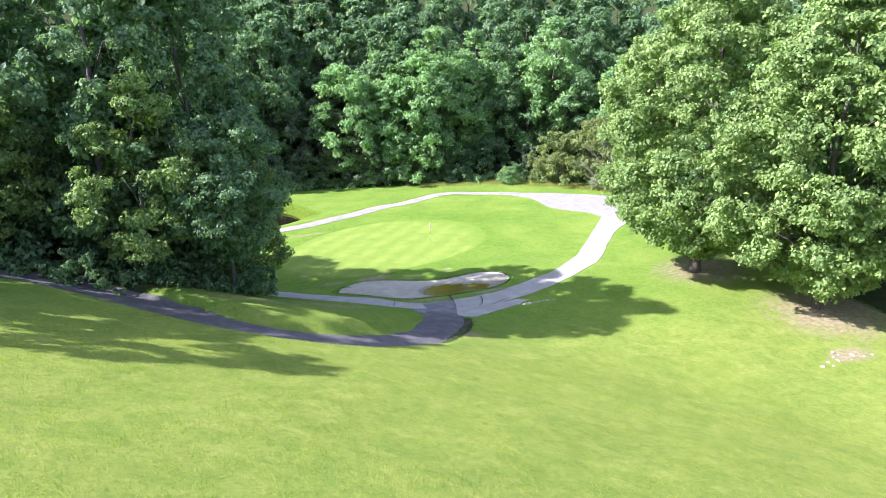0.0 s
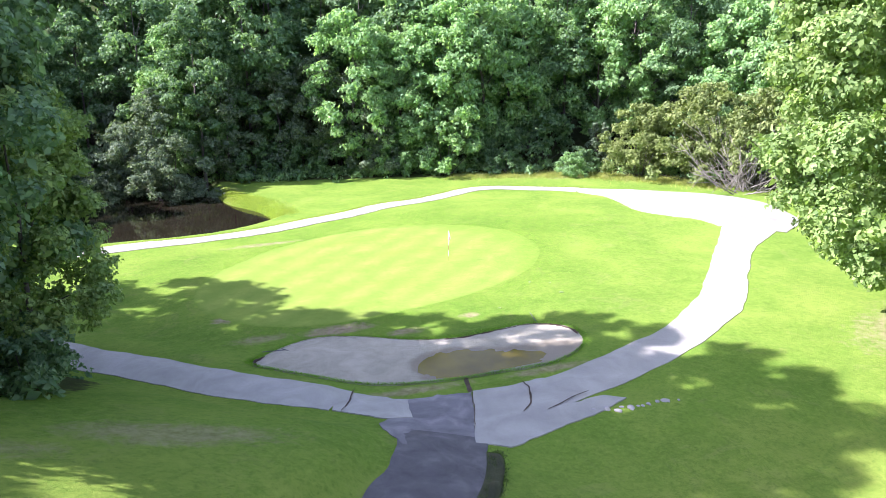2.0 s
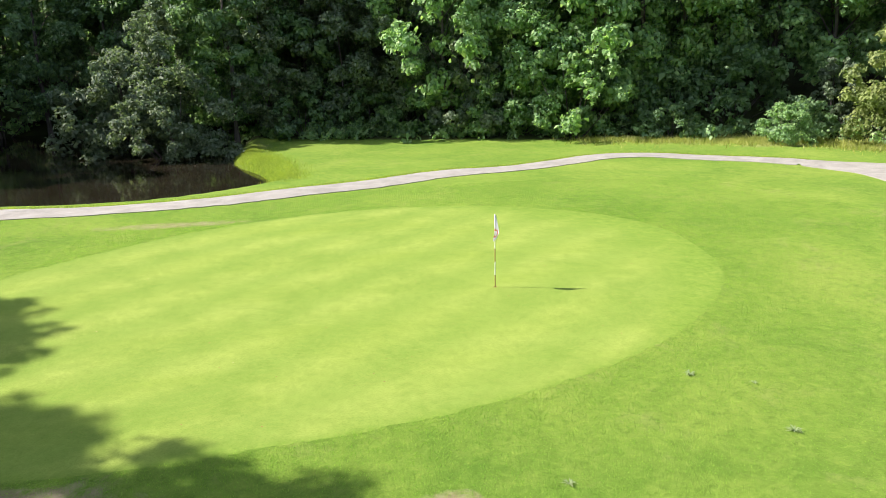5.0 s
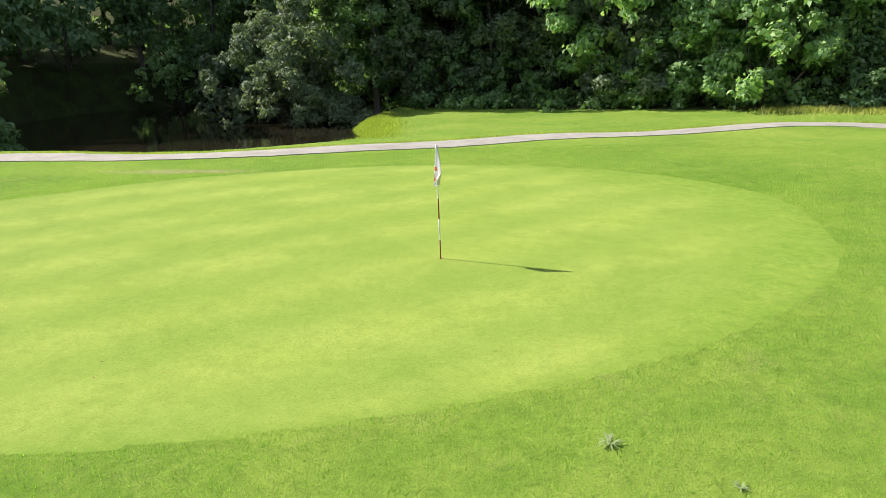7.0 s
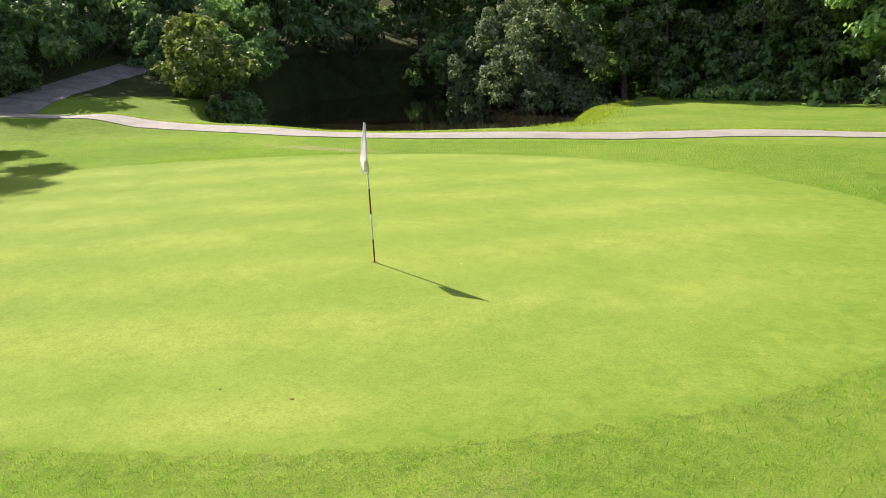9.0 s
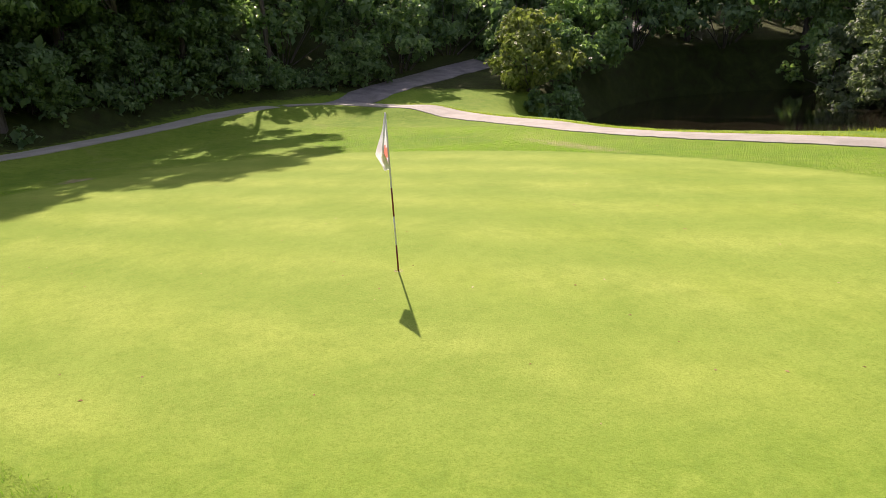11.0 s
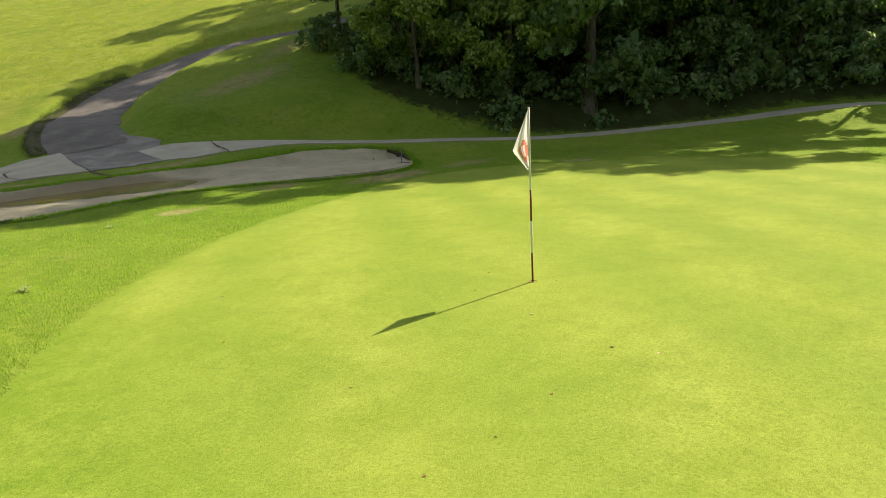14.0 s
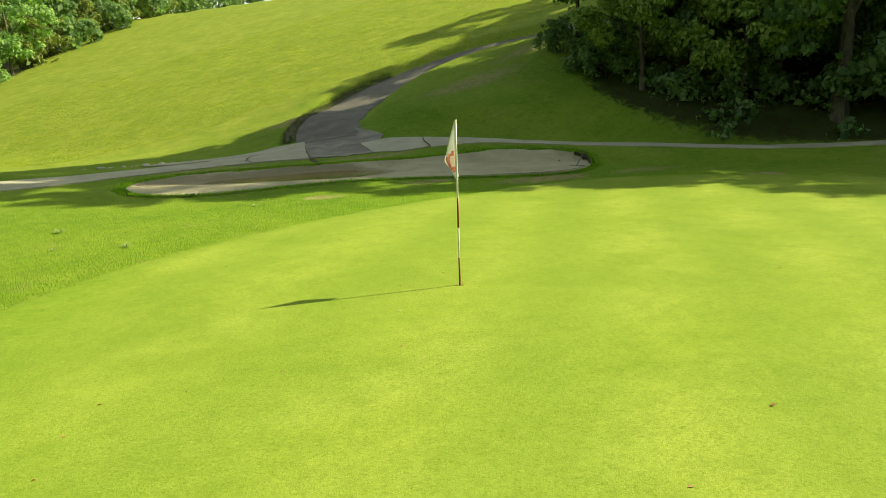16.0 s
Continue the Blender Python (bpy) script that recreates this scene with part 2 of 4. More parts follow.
SAND = sand_material()
SOIL = stone_like("bare_soil", (0.06, 0.042, 0.028), (0.10, 0.072, 0.045), (0.16, 0.12, 0.078), 6.0, 0.8, 0.04)
WEEDY = stone_like("weedy_earth", (0.035, 0.040, 0.018), (0.065, 0.072, 0.028), (0.115, 0.110, 0.05), 6.0, 0.8, 0.04)
STONE = stone_like("pale_stone", (0.32, 0.30, 0.27), (0.42, 0.40, 0.36), (0.5, 0.47, 0.42), 8.0, 0.6, 0.02)


def water_material(name, tint, rough):
    m, nt, bs = mat(name)
    nt.links.new(ramp(nt, noise_tex(nt, 0.5, 4.0), [(0.35, tint), (0.65, tuple(v * 1.5 for v in tint))]), bs.inputs["Base Color"])
    bs.inputs["Roughness"].default_value = rough
    bs.inputs["Specular IOR Level"].default_value = 0.5 if name.startswith("murky") else 0.18
    bump(nt, bs, noise_tex(nt, 2.2, 3.0, 0.5), 0.05, 0.05)
    return m


POND_WATER = water_material("murky_pond_water", (0.012, 0.010, 0.006), 0.06)
PUDDLE_WATER = water_material("brown_puddle_water", (0.118, 0.094, 0.004), 0.10)


def leaf_material(name, dark, mid, light, trans=0.28, gloss=0.62):
    m, nt, bs = mat(name)
    geo = nt.nodes.new("ShaderNodeNewGeometry")
    col = ramp(nt, geo.outputs["Random Per Island"], [(0.0, dark), (0.5, mid), (1.0, light)])
    obn = noise_tex(nt, 0.45, 3.0, 0.6)
    col = mix(nt, ramp_fac(nt, obn, 0.35, 0.7), col, mix(nt, 1.0, col, (1.25, 1.2, 1.0), "MULTIPLY"))
    nt.links.new(col, bs.inputs["Base Color"])
    bs.inputs["Roughness"].default_value = gloss
    bs.inputs["Specular IOR Level"].default_value = 0.22
    tr = nt.nodes.new("ShaderNodeBsdfTranslucent")
    nt.links.new(mix(nt, 1.0, col, (1.5, 1.7, 0.8), "MULTIPLY"), tr.inputs["Color"])
    ms = nt.nodes.new("ShaderNodeMixShader")
    ms.inputs[0].default_value = trans
    nt.links.new(bs.outputs[0], ms.inputs[1])
    nt.links.new(tr.outputs[0], ms.inputs[2])
    nt.links.new(ms.outputs[0], nt.nodes["Material Output"].inputs["Surface"])
    return m


LEAF_BRIGHT = leaf_material("bright_green_leaves", (0.115, 0.190, 0.058), (0.185, 0.280, 0.088), (0.285, 0.380, 0.138), 0.28)
LEAF_FRESH = leaf_material("fresh_green_leaves", (0.132, 0.241, 0.109), (0.207, 0.339, 0.149), (0.310, 0.448, 0.207), 0.34)
LEAF_MAPLE = leaf_material("maple_green_leaves", (0.138, 0.259, 0.115), (0.218, 0.362, 0.161), (0.322, 0.471, 0.207), 0.34)
LEAF_DARK = leaf_material("dark_green_leaves", (0.075, 0.145, 0.072), (0.122, 0.210, 0.105), (0.200, 0.305, 0.160), 0.38, 0.5)
LEAF_GREY = leaf_material("grey_green_leaves", (0.080, 0.122, 0.078), (0.128, 0.180, 0.115), (0.20, 0.255, 0.168))
LEAF_OLIVE = leaf_material("olive_green_leaves", (0.115, 0.16, 0.055), (0.175, 0.225, 0.075), (0.26, 0.31, 0.12))
LEAF_WEED = leaf_material("ditch_weed_leaves", (0.05, 0.085, 0.025), (0.085, 0.13, 0.04), (0.15, 0.19, 0.07), 0.2, 0.7)
LEAF_PALE = leaf_material("pale_weed_leaves", (0.15, 0.22, 0.09), (0.21, 0.28, 0.13), (0.29, 0.35, 0.19), 0.2, 0.7)
LEAF_LITTER = leaf_material("fallen_leaf", (0.16, 0.07, 0.03), (0.26, 0.12, 0.05), (0.42, 0.36, 0.22), 0.1)
BLADE_DRY = leaf_material("hill_grass_blades", (0.17, 0.25, 0.036), (0.24, 0.31, 0.05), (0.34, 0.38, 0.085), 0.4, 0.6)
STRAW = leaf_material("dry_straw_blades", (0.20, 0.24, 0.06), (0.27, 0.30, 0.085), (0.38, 0.38, 0.14), 0.4, 0.6)
BLADE = leaf_material("grass_blades", (0.098, 0.230, 0.022), (0.145, 0.295, 0.031), (0.215, 0.355, 0.054), 0.45, 0.6)


def bark_material(name, a, b):
    m, nt, bs = mat(name)
    tc = nt.nodes.new("ShaderNodeTexCoord")
    mp = nt.nodes.new("ShaderNodeMapping")
    mp.inputs["Scale"].default_value = (1.0, 1.0, 0.18)
    nt.links.new(tc.outputs["Object"], mp.inputs["Vector"])
    f = noise_tex(nt, 9.0, 6.0, 0.7, 0.5, mp.outputs[0])
    nt.links.new(ramp(nt, f, [(0.35, a), (0.65, b)]), bs.inputs["Base Color"])
    bs.inputs["Roughness"].default_value = 0.9
    bump(nt, bs, f, 0.9, 0.06)
    return m


BARK = bark_material("grey_brown_bark", (0.055, 0.045, 0.035), (0.16, 0.14, 0.115))
BARK_PALE = bark_material("pale_bark", (0.16, 0.145, 0.12), (0.30, 0.28, 0.24))


def plain(name, col, rough=0.5, metal=0.0):
    m, nt, bs = mat(name)
    c = ramp(nt, noise_tex(nt, 14.0, 4.0), [(0.3, tuple(v * 0.85 for v in col)), (0.7, col)])
    nt.links.new(c, bs.inputs["Base Color"])
    bs.inputs["Roughness"].default_value, bs.inputs["Metallic"].default_value = rough, metal
    return m


PAINT_WHITE = plain("white_paint", (0.78, 0.78, 0.74), 0.4)
PAINT_RED = plain("dark_red_paint", (0.22, 0.025, 0.02), 0.4)
RAKE_GREY = plain("weathered_grey_plastic", (0.10, 0.10, 0.105), 0.6)


def cloth_material(name, col):
    m, nt, bs = mat(name)
    nt.links.new(ramp(nt, noise_tex(nt, 60.0, 3.0), [(0.3, tuple(v * 0.9 for v in col)), (0.7, col)]), bs.inputs["Base Color"])
    bs.inputs["Roughness"].default_value = 0.8
    tr = nt.nodes.new("ShaderNodeBsdfTranslucent")
    tr.inputs["Color"].default_value = (*col, 1)
    ms = nt.nodes.new("ShaderNodeMixShader")
    ms.inputs[0].default_value = 0.35
    nt.links.new(bs.outputs[0], ms.inputs[1])
    nt.links.new(tr.outputs[0], ms.inputs[2])
    nt.links.new(ms.outputs[0], nt.nodes["Material Output"].inputs["Surface"])
    return m


FLAG_WHITE = cloth_material("white_flag_cloth", (0.80, 0.81, 0.86))
FLAG_RED = cloth_material("faded_red_print", (0.72, 0.26, 0.20))

# ---------------------------------------------------------------- plan


def loop_through(ctrl, step=0.35, closed=True):
    """A Catmull-Rom line through plan points, with vertices about step apart."""
    p = np.array(ctrl, float)
    n = len(p)
    out = []
    for i in range(n if closed else n - 1):
        if closed:
            a, b, c, d = p[(i - 1) % n], p[i], p[(i + 1) % n], p[(i + 2) % n]
        else:
            b, c = p[i], p[i + 1]
            a = p[i - 1] if i else 2 * b - c
            d = p[i + 2] if i + 2 < n else 2 * c - b
        k = max(2, int(np.linalg.norm(c - b) / step))
        for t in np.linspace(0, 1, k, endpoint=False):
            out.append(0.5 * (2 * b + (c - a) * t + (2 * a - 5 * b + 4 * c - d) * t**2 + (3 * b - a - 3 * c + d) * t**3))
    if not closed:
        out.append(p[-1])
    return np.array(out)


def inside(x, y, line):
    """Signed distance to a closed line: positive inside."""
    x, y = np.asarray(x, float).ravel(), np.asarray(y, float).ravel()
    a, b = line, np.roll(line, -1, 0)
    best, odd = np.full(len(x), 1e9), np.zeros(len(x), bool)
    for (ax, ay), (bx, by) in zip(a, b):
        ex, ey = bx - ax, by - ay
        t = np.clip(((x - ax) * ex + (y - ay) * ey) / (ex * ex + ey * ey + 1e-12), 0, 1)
        best = np.minimum(best, (x - ax - t * ex) ** 2 + (y - ay - t * ey) ** 2)
        cross = (ay > y) != (by > y)
        with np.errstate(divide="ignore", invalid="ignore"):
            odd ^= cross & (x < (bx - ax) * (y - ay) / (by - ay) + ax)
    return np.where(odd, 1, -1) * np.sqrt(best)


def along(x, y, line):
    """Distance to an open line, and the side: positive on its left."""
    x, y = np.asarray(x, float).ravel(), np.asarray(y, float).ravel()
    best, side = np.full(len(x), 1e9), np.zeros(len(x))
    for (ax, ay), (bx, by) in zip(line[:-1], line[1:]):
        ex, ey = bx - ax, by - ay
        t = np.clip(((x - ax) * ex + (y - ay) * ey) / (ex * ex + ey * ey), 0, 1)
        d = (x - ax - t * ex) ** 2 + (y - ay - t * ey) ** 2
        s = ex * (y - ay) - ey * (x - ax)
        side = np.where(d < best, np.sign(s), side)
        best = np.minimum(best, d)
    return np.sqrt(best), side


def smooth(lo, hi, v):
    t = np.clip((v - lo) / (hi - lo), 0, 1)
    return t * t * (3 - 2 * t)


def soft(v, k):
    return k * np.logaddexp(0, v / k)


GREEN_LINE = loop_through([(7.3, 3.0), (6.7, -0.2), (4.6, -3.1), (1.6, -5.3), (-2, -6.8), (-6, -7.6), (-9.8, -7.9), (-13.2, -6.6), (-15.6, -3.6),
                           (-16.2, -0.4), (-15.2, 2.8), (-12.6, 5.9), (-9.5, 8.5), (-5, 10.4), (0, 10.6), (4, 9.0), (6.6, 6.3)], 0.3)
BUNKER_LINE = loop_through([(-14.0, -11.7), (-12.7, -10.2), (-10.6, -9.5), (-8.4, -10.3), (-6.5, -11.5), (-4.3, -12.2), (-2.2, -12.1), (-0.3, -12.0),
                            (1.1, -12.8), (1.4, -14.2), (0.6, -15.7), (-1.4, -16.7), (-4, -16.7), (-6.2, -16.6), (-8.7, -16.1), (-11, -15.0), (-12.9, -13.4)], 0.25)
PUDDLE_LINE = loop_through([(-6.8, -14.4), (-5.4, -13.8), (-3.1, -14.5), (-1.5, -15.3), (-2.4, -16.0), (-4.2, -16.15), (-5.5, -16.3), (-6.6, -15.6)], 0.2)
POND_LINE = loop_through([(-27, 17.0), (-21, 16.6), (-15, 17.0), (-11, 18.6), (-8.8, 21.6), (-9.6, 26), (-12.2, 31), (-13, 37), (-13.5, 43), (-17, 50),
                          (-28, 54), (-41, 50), (-44, 40), (-39, 31), (-33, 25)], 0.8)
ASPHALT_LINE = loop_through([(-8.4, -21.6), (-9.7, -24.4), (-11.5, -26.8), (-13.6, -28.6), (-16.2, -29.9), (-19.2, -30.65), (-22.0, -30.5), (-24.8, -29.3), (-27.4, -27.2),
                             (-30.4, -24.9), (-33.8, -22.8), (-37.5, -20.8), (-46, -17), (-60, -12)], 0.5, False)
W_LINE = [(-11.2, -17.6), (-13.3, -15.9), (-15.6, -13.7), (-18.2, -11.0), (-22, -7.4), (-26, -3.5), (-29.2, 0.2), (-30.8, 3.4), (-30.6, 6.6), (-28.4, 9.6), (-25, 11.7),
          (-20.5, 13.0), (-14.7, 13.4), (-9.8, 14.0), (-6.5, 15.5), (-3, 17), (1, 19), (5, 20.1), (8, 21.3), (11, 22.6), (14, 22.5), (17, 20.3), (20.2, 17.4)]
BENCH = loop_through(W_LINE[:10], 0.8, False)
WATER_Z = -1.45
PUDDLE_Z = 0.15


def hills(x, y):
    """The lie of the land without its hollows, levelled across the path on the west slope."""
    x, y = np.asarray(x, float), np.asarray(y, float)
    z = slopes(x, y)
    near = (x > -40) & (x < -6) & (y > -26) & (y < 18)
    if near.any():
        xi, yi = x[near], y[near]
        gap = (xi[:, None] - BENCH[:, 0]) ** 2 + (yi[:, None] - BENCH[:, 1]) ** 2
        w = np.exp(-(gap - gap.min(1)[:, None]) / 0.8)
        level = (w * slopes(BENCH[:, 0], BENCH[:, 1])).sum(1) / w.sum(1)
        z[near] += (level - z[near]) * (1 - smooth(1.0, 4.0, np.sqrt(gap.min(1)))) * smooth(-9.0, -13.0, xi)
    return z


def slopes(x, y):
    f = -0.294 * x - 0.1415 * y - 5.08 - 0.2 * soft(y + 20.5, 1.5)
    z = 0.543 * np.logaddexp(0, np.minimum(f, 17.5 + 0.15 * (f - 17.5)) / 0.543)
    z = z + 0.45 * np.exp(-((y + 20) / 8.5) ** 2) - 0.035 * np.minimum(soft(y - 8, 3), 45) - 0.9 * np.exp(-((x - 18) / 10) ** 2 - ((y + 42) / 12) ** 2)
    west = 1 / (1 + np.exp(-np.clip((y + 8) / 3, -40, 40)))
    z = z + (0.15 * np.minimum(soft(-x - 24, 2), 60) + 0.1 * np.minimum(soft(-x - 40, 3), 80)) * west
    z = z + 0.28 * np.minimum(soft(y - 48, 4), 90) + 0.22 * np.minimum(soft(0.5 * x + 0.85 * y - 37, 2), 60) * (x > -1e9)
    return z


def land(x, y):
    """Height of the lawn, with pond, bunker, road cut and turf level."""
    x, y = np.asarray(x, float), np.asarray(y, float)
    z = hills(x, y)
    near = (np.abs(x + 10) < 60) & (np.abs(y) < 75)
    xi, yi = x[near], y[near]
    zi = z[near]
    roll = 0.05 * np.sin(xi * 0.55 + 1.3 * np.sin(yi * 0.21)) * np.sin(yi * 0.47 + 0.8)
    zi = zi + roll * smooth(1.0, 5.0, -inside(xi, yi, GREEN_LINE)) * smooth(0.5, 3.0, -inside(xi, yi, BUNKER_LINE))
    d = inside(xi, yi, POND_LINE)
    zi = zi + (WATER_Z - 0.9 - zi) * smooth(-1.6, 1.4, d)
    zi = zi - 0.06 * smooth(0.35, 0.9, inside(xi, yi, GREEN_LINE))
    d, side = along(xi, yi, ASPHALT_LINE)
    stretch = smooth(-45, -30, xi) * smooth(-9.5, -13, xi)
    outer = np.where(side < 0, 1.0, 0.0)
    zi = zi - 0.5 * stretch * (1 - smooth(1.6, 2.5, d)) + 0.25 * stretch * outer * smooth(2.2, 3.0, d) * (1 - smooth(3.2, 9, d))
    z = z.copy()
    z[near] = zi
    return z


def sand_height(x, y):
    d = inside(x, y, BUNKER_LINE)
    north = y > -14.3 - 0.14 * x
    z = hills(x, y) - 0.02 - 0.27 * np.where(north, smooth(-0.02, 0.22, d), smooth(-0.05, 0.9, d))
    z = z + 0.02 * np.sin(x * 1.7) * np.sin(y * 2.3) + 0.014 * np.sin(x * 4.1 + 2 * y) * np.sin(y * 5.3 - x) + 0.008 * np.sin(x * 9.7 + y * 3) * np.sin(y * 11.3 + 2)
    p = inside(x, y, PUDDLE_LINE)
    t = smooth(-0.5, 0.5, p)
    bank = 0.10 * smooth(0.3, 2.0, -p) * np.where(north, smooth(0.2, 1.6, d), 1.0)
    return np.maximum(z, PUDDLE_Z + 0.015 * (1 - t) + bank) * (1 - t) + (PUDDLE_Z - 0.07) * t + 0.022 * np.sin(x * 2.9 + 1.7 * y) * np.sin(y * 4.7 - 1.3 * x) * smooth(-1.0, 0.0, p) + 0.012 * np.sin(x * 7.9 + y) * np.sin(y * 9.1 - x) * smooth(-1.0, 0.0, p)


def mesh_from(name, verts, faces, material, smooth_shade=True):
    me = bpy.data.meshes.new(name)
    me.from_pydata([tuple(v) for v in verts], [], [tuple(f) for f in faces])
    me.materials.append(material)
    if smooth_shade:
        me.polygons.foreach_set("use_smooth", [True] * len(me.polygons))
    me.update()
    return me


def part(name, me, parent, label=""):
    ob = new(name, me)
    ob.parent = parent
    if label:
        tagged(ob, label)
    return ob


def axis_steps(bands, far):
    """Grid lines: fine in the bands (lo, hi, step), then growing out to far on both sides."""
    c = []
    for lo, hi, st in bands:
        c += list(np.arange(lo, hi - 1e-6, st))
    c.append(bands[-1][1])
    lo, hi = c[0], c[-1]
    st = bands[0][2]
    left, right = [], []
    while lo > -far:
        st *= 1.22
        lo -= st
        left.append(lo)
    st = bands[-1][2]
    while hi < far:
        st *= 1.22
        hi += st
        right.append(hi)
    return np.array(left[::-1] + c + right)


# ---------------------------------------------------------------- ground
gx = axis_steps([(-48, -17, 0.5), (-17, 9, 0.25), (9, 36, 0.5)], 2600)
gy = axis_steps([(-75, -26, 0.5), (-26, 13, 0.25), (13, 52, 0.5)], 2600)
XX, YY = np.meshgrid(gx, gy, indexing="ij")
flat_x, flat_y = XX.ravel(), YY.ravel()
ZZ = land(flat_x, flat_y)
sand_in = inside(flat_x, flat_y, BUNKER_LINE)
ZZ = np.where(sand_in > -0.35, np.minimum(ZZ, np.where(sand_in > 0.0, sand_height(flat_x, flat_y) - 0.12, ZZ - 0.12 * smooth(-0.35, 0.0, sand_in))), ZZ)
ny = len(gy)
idx = np.arange(len(gx) * ny).reshape(len(gx), ny)
quads = np.stack([idx[:-1, :-1], idx[1:, :-1], idx[1:, 1:], idx[:-1, 1:]], -1).reshape(-1, 4)
ground_me = mesh_from("ground", np.stack([flat_x, flat_y, ZZ], 1), quads, LAWN)
# woodland floor beyond the lawn's edge: leaf litter, with tree shade in its colour
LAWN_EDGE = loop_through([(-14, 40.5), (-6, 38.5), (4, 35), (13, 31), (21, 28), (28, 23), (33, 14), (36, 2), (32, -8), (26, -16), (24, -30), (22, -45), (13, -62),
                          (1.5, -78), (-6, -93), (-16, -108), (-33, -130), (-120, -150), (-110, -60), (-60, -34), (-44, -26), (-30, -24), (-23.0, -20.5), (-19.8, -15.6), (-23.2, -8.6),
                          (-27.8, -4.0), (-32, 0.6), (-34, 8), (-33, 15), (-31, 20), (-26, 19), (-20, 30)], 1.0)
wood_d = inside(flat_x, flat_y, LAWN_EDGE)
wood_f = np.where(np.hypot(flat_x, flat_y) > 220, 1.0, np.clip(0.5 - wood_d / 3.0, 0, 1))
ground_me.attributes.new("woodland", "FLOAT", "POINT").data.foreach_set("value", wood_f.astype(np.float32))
ground = tagged(new("ground", ground_me), "bright green mown lawn on a rolling hillside, leaf litter with painted shade under woods", "lawn", kind="structure")


def sheet(name, line, height, material, lift, step, label, category, skirt=0.12):
    """A sheet that fills a closed line, laid on the land, with a skirt round its edge."""
    lo, hi = line.min(0), line.max(0)
    bm = bmesh.new()
    ring = [bm.verts.new((x, y, 0)) for x, y in line]
    bm.faces.new(ring)
    for axis in (0, 1):
        for v in np.arange(lo[axis] + step, hi[axis], step):
            co = [0, 0, 0]
            co[axis] = v
            no = [0, 0, 0]
            no[axis] = 1
            bmesh.ops.bisect_plane(bm, geom=bm.verts[:] + bm.edges[:] + bm.faces[:], plane_co=co, plane_no=no)
    bmesh.ops.triangulate(bm, faces=[f for f in bm.faces if len(f.verts) > 4])
    bm.verts.ensure_lookup_table()
    xy = np.array([v.co[:2] for v in bm.verts])
    z = height(xy[:, 0], xy[:, 1]) + lift
    for v, h in zip(bm.verts, z):
        v.co.z = h
    if skirt:
        rim = [e for e in bm.edges if e.is_boundary]
        for e in rim:
            e.smooth = False
        low = bmesh.ops.extrude_edge_only(bm, edges=rim)["geom"]
        for v in low:
            if isinstance(v, bmesh.types.BMVert):
                v.co.z -= skirt
    bmesh.ops.recalc_face_normals(bm, faces=bm.faces[:])
    me = bpy.data.meshes.new(name)
    bm.to_mesh(me)
    bm.free()
    if sum(p.normal.z * p.area for p in me.polygons) < 0:
        me.flip_normals()
    me.materials.append(material)
    me.polygons.foreach_set("use_smooth", [True] * len(me.polygons))
    return tagged(new(name, me), label, category, kind="structure")


def turf_height(x, y):
    return hills(x, y)


green_sheet = sheet("putting_green", GREEN_LINE, turf_height, GREEN, 0.008, 0.4, "pale yellow-green closely mown putting green with faint mowing stripes", "putting green", skirt=0)
turf = np.array([v.co[:2] for v in green_sheet.data.vertices])
rim = inside(turf[:, 0], turf[:, 1], GREEN_LINE)
for v, inward in zip(green_sheet.data.vertices, rim):
    v.co.z -= 0.011 * (1 - float(smooth(0.0, 0.12, inward)))
wide_rim = 0.35 + 3.4 * smooth(0.5, 6.5, turf[:, 0] + 0.25 * turf[:, 1])
green_sheet.data.attributes.new("fringe", "FLOAT", "POINT").data.foreach_set("value", (1 - smooth(0.0, 1.0, rim / wide_rim)).astype(np.float32))
sand_sheet = sheet("bunker_sand", BUNKER_LINE, sand_height, SAND, 0.0, 0.22, "pale grey damp sand in a kidney-shaped bunker", "sand bunker", skirt=0.2)
sand_xy = np.array([v.co[:2] for v in sand_sheet.data.vertices])
reach = -inside(sand_xy[:, 0] - 0.5 * np.maximum(sand_xy[:, 0] + 3, 0), sand_xy[:, 1], PUDDLE_LINE)
sand_sheet.data.attributes.new("wet", "FLOAT", "POINT").data.foreach_set("value", (1 - smooth(0.0, 1.3, reach)).astype(np.float32))
puddle = sheet("puddle_water", loop_through([(-7.2, -14.6), (-5.5, -13.4), (-3.0, -14.0), (-0.9, -15.2), (-2.2, -16.4), (-4.2, -16.6), (-5.7, -16.7), (-7.1, -15.9)], 0.3),
               lambda x, y: 0 * x + PUDDLE_Z, PUDDLE_WATER, 0.0, 2.0, "shallow brown rainwater puddle lying in the bunker", "puddle", skirt=0)
pond = sheet("pond_water", loop_through([(-30, 13), (-20, 13.5), (-12, 15), (-6, 20), (-7, 27), (-10, 33), (-11, 45), (-16, 53), (-28, 57), (-44, 53), (-47, 40), (-42, 29), (-36, 23)], 1.5),
             lambda x, y: 0 * x + WATER_Z, POND_WATER, 0.0, 6.0, "dark murky pond water under overhanging trees", "pond", skirt=0)


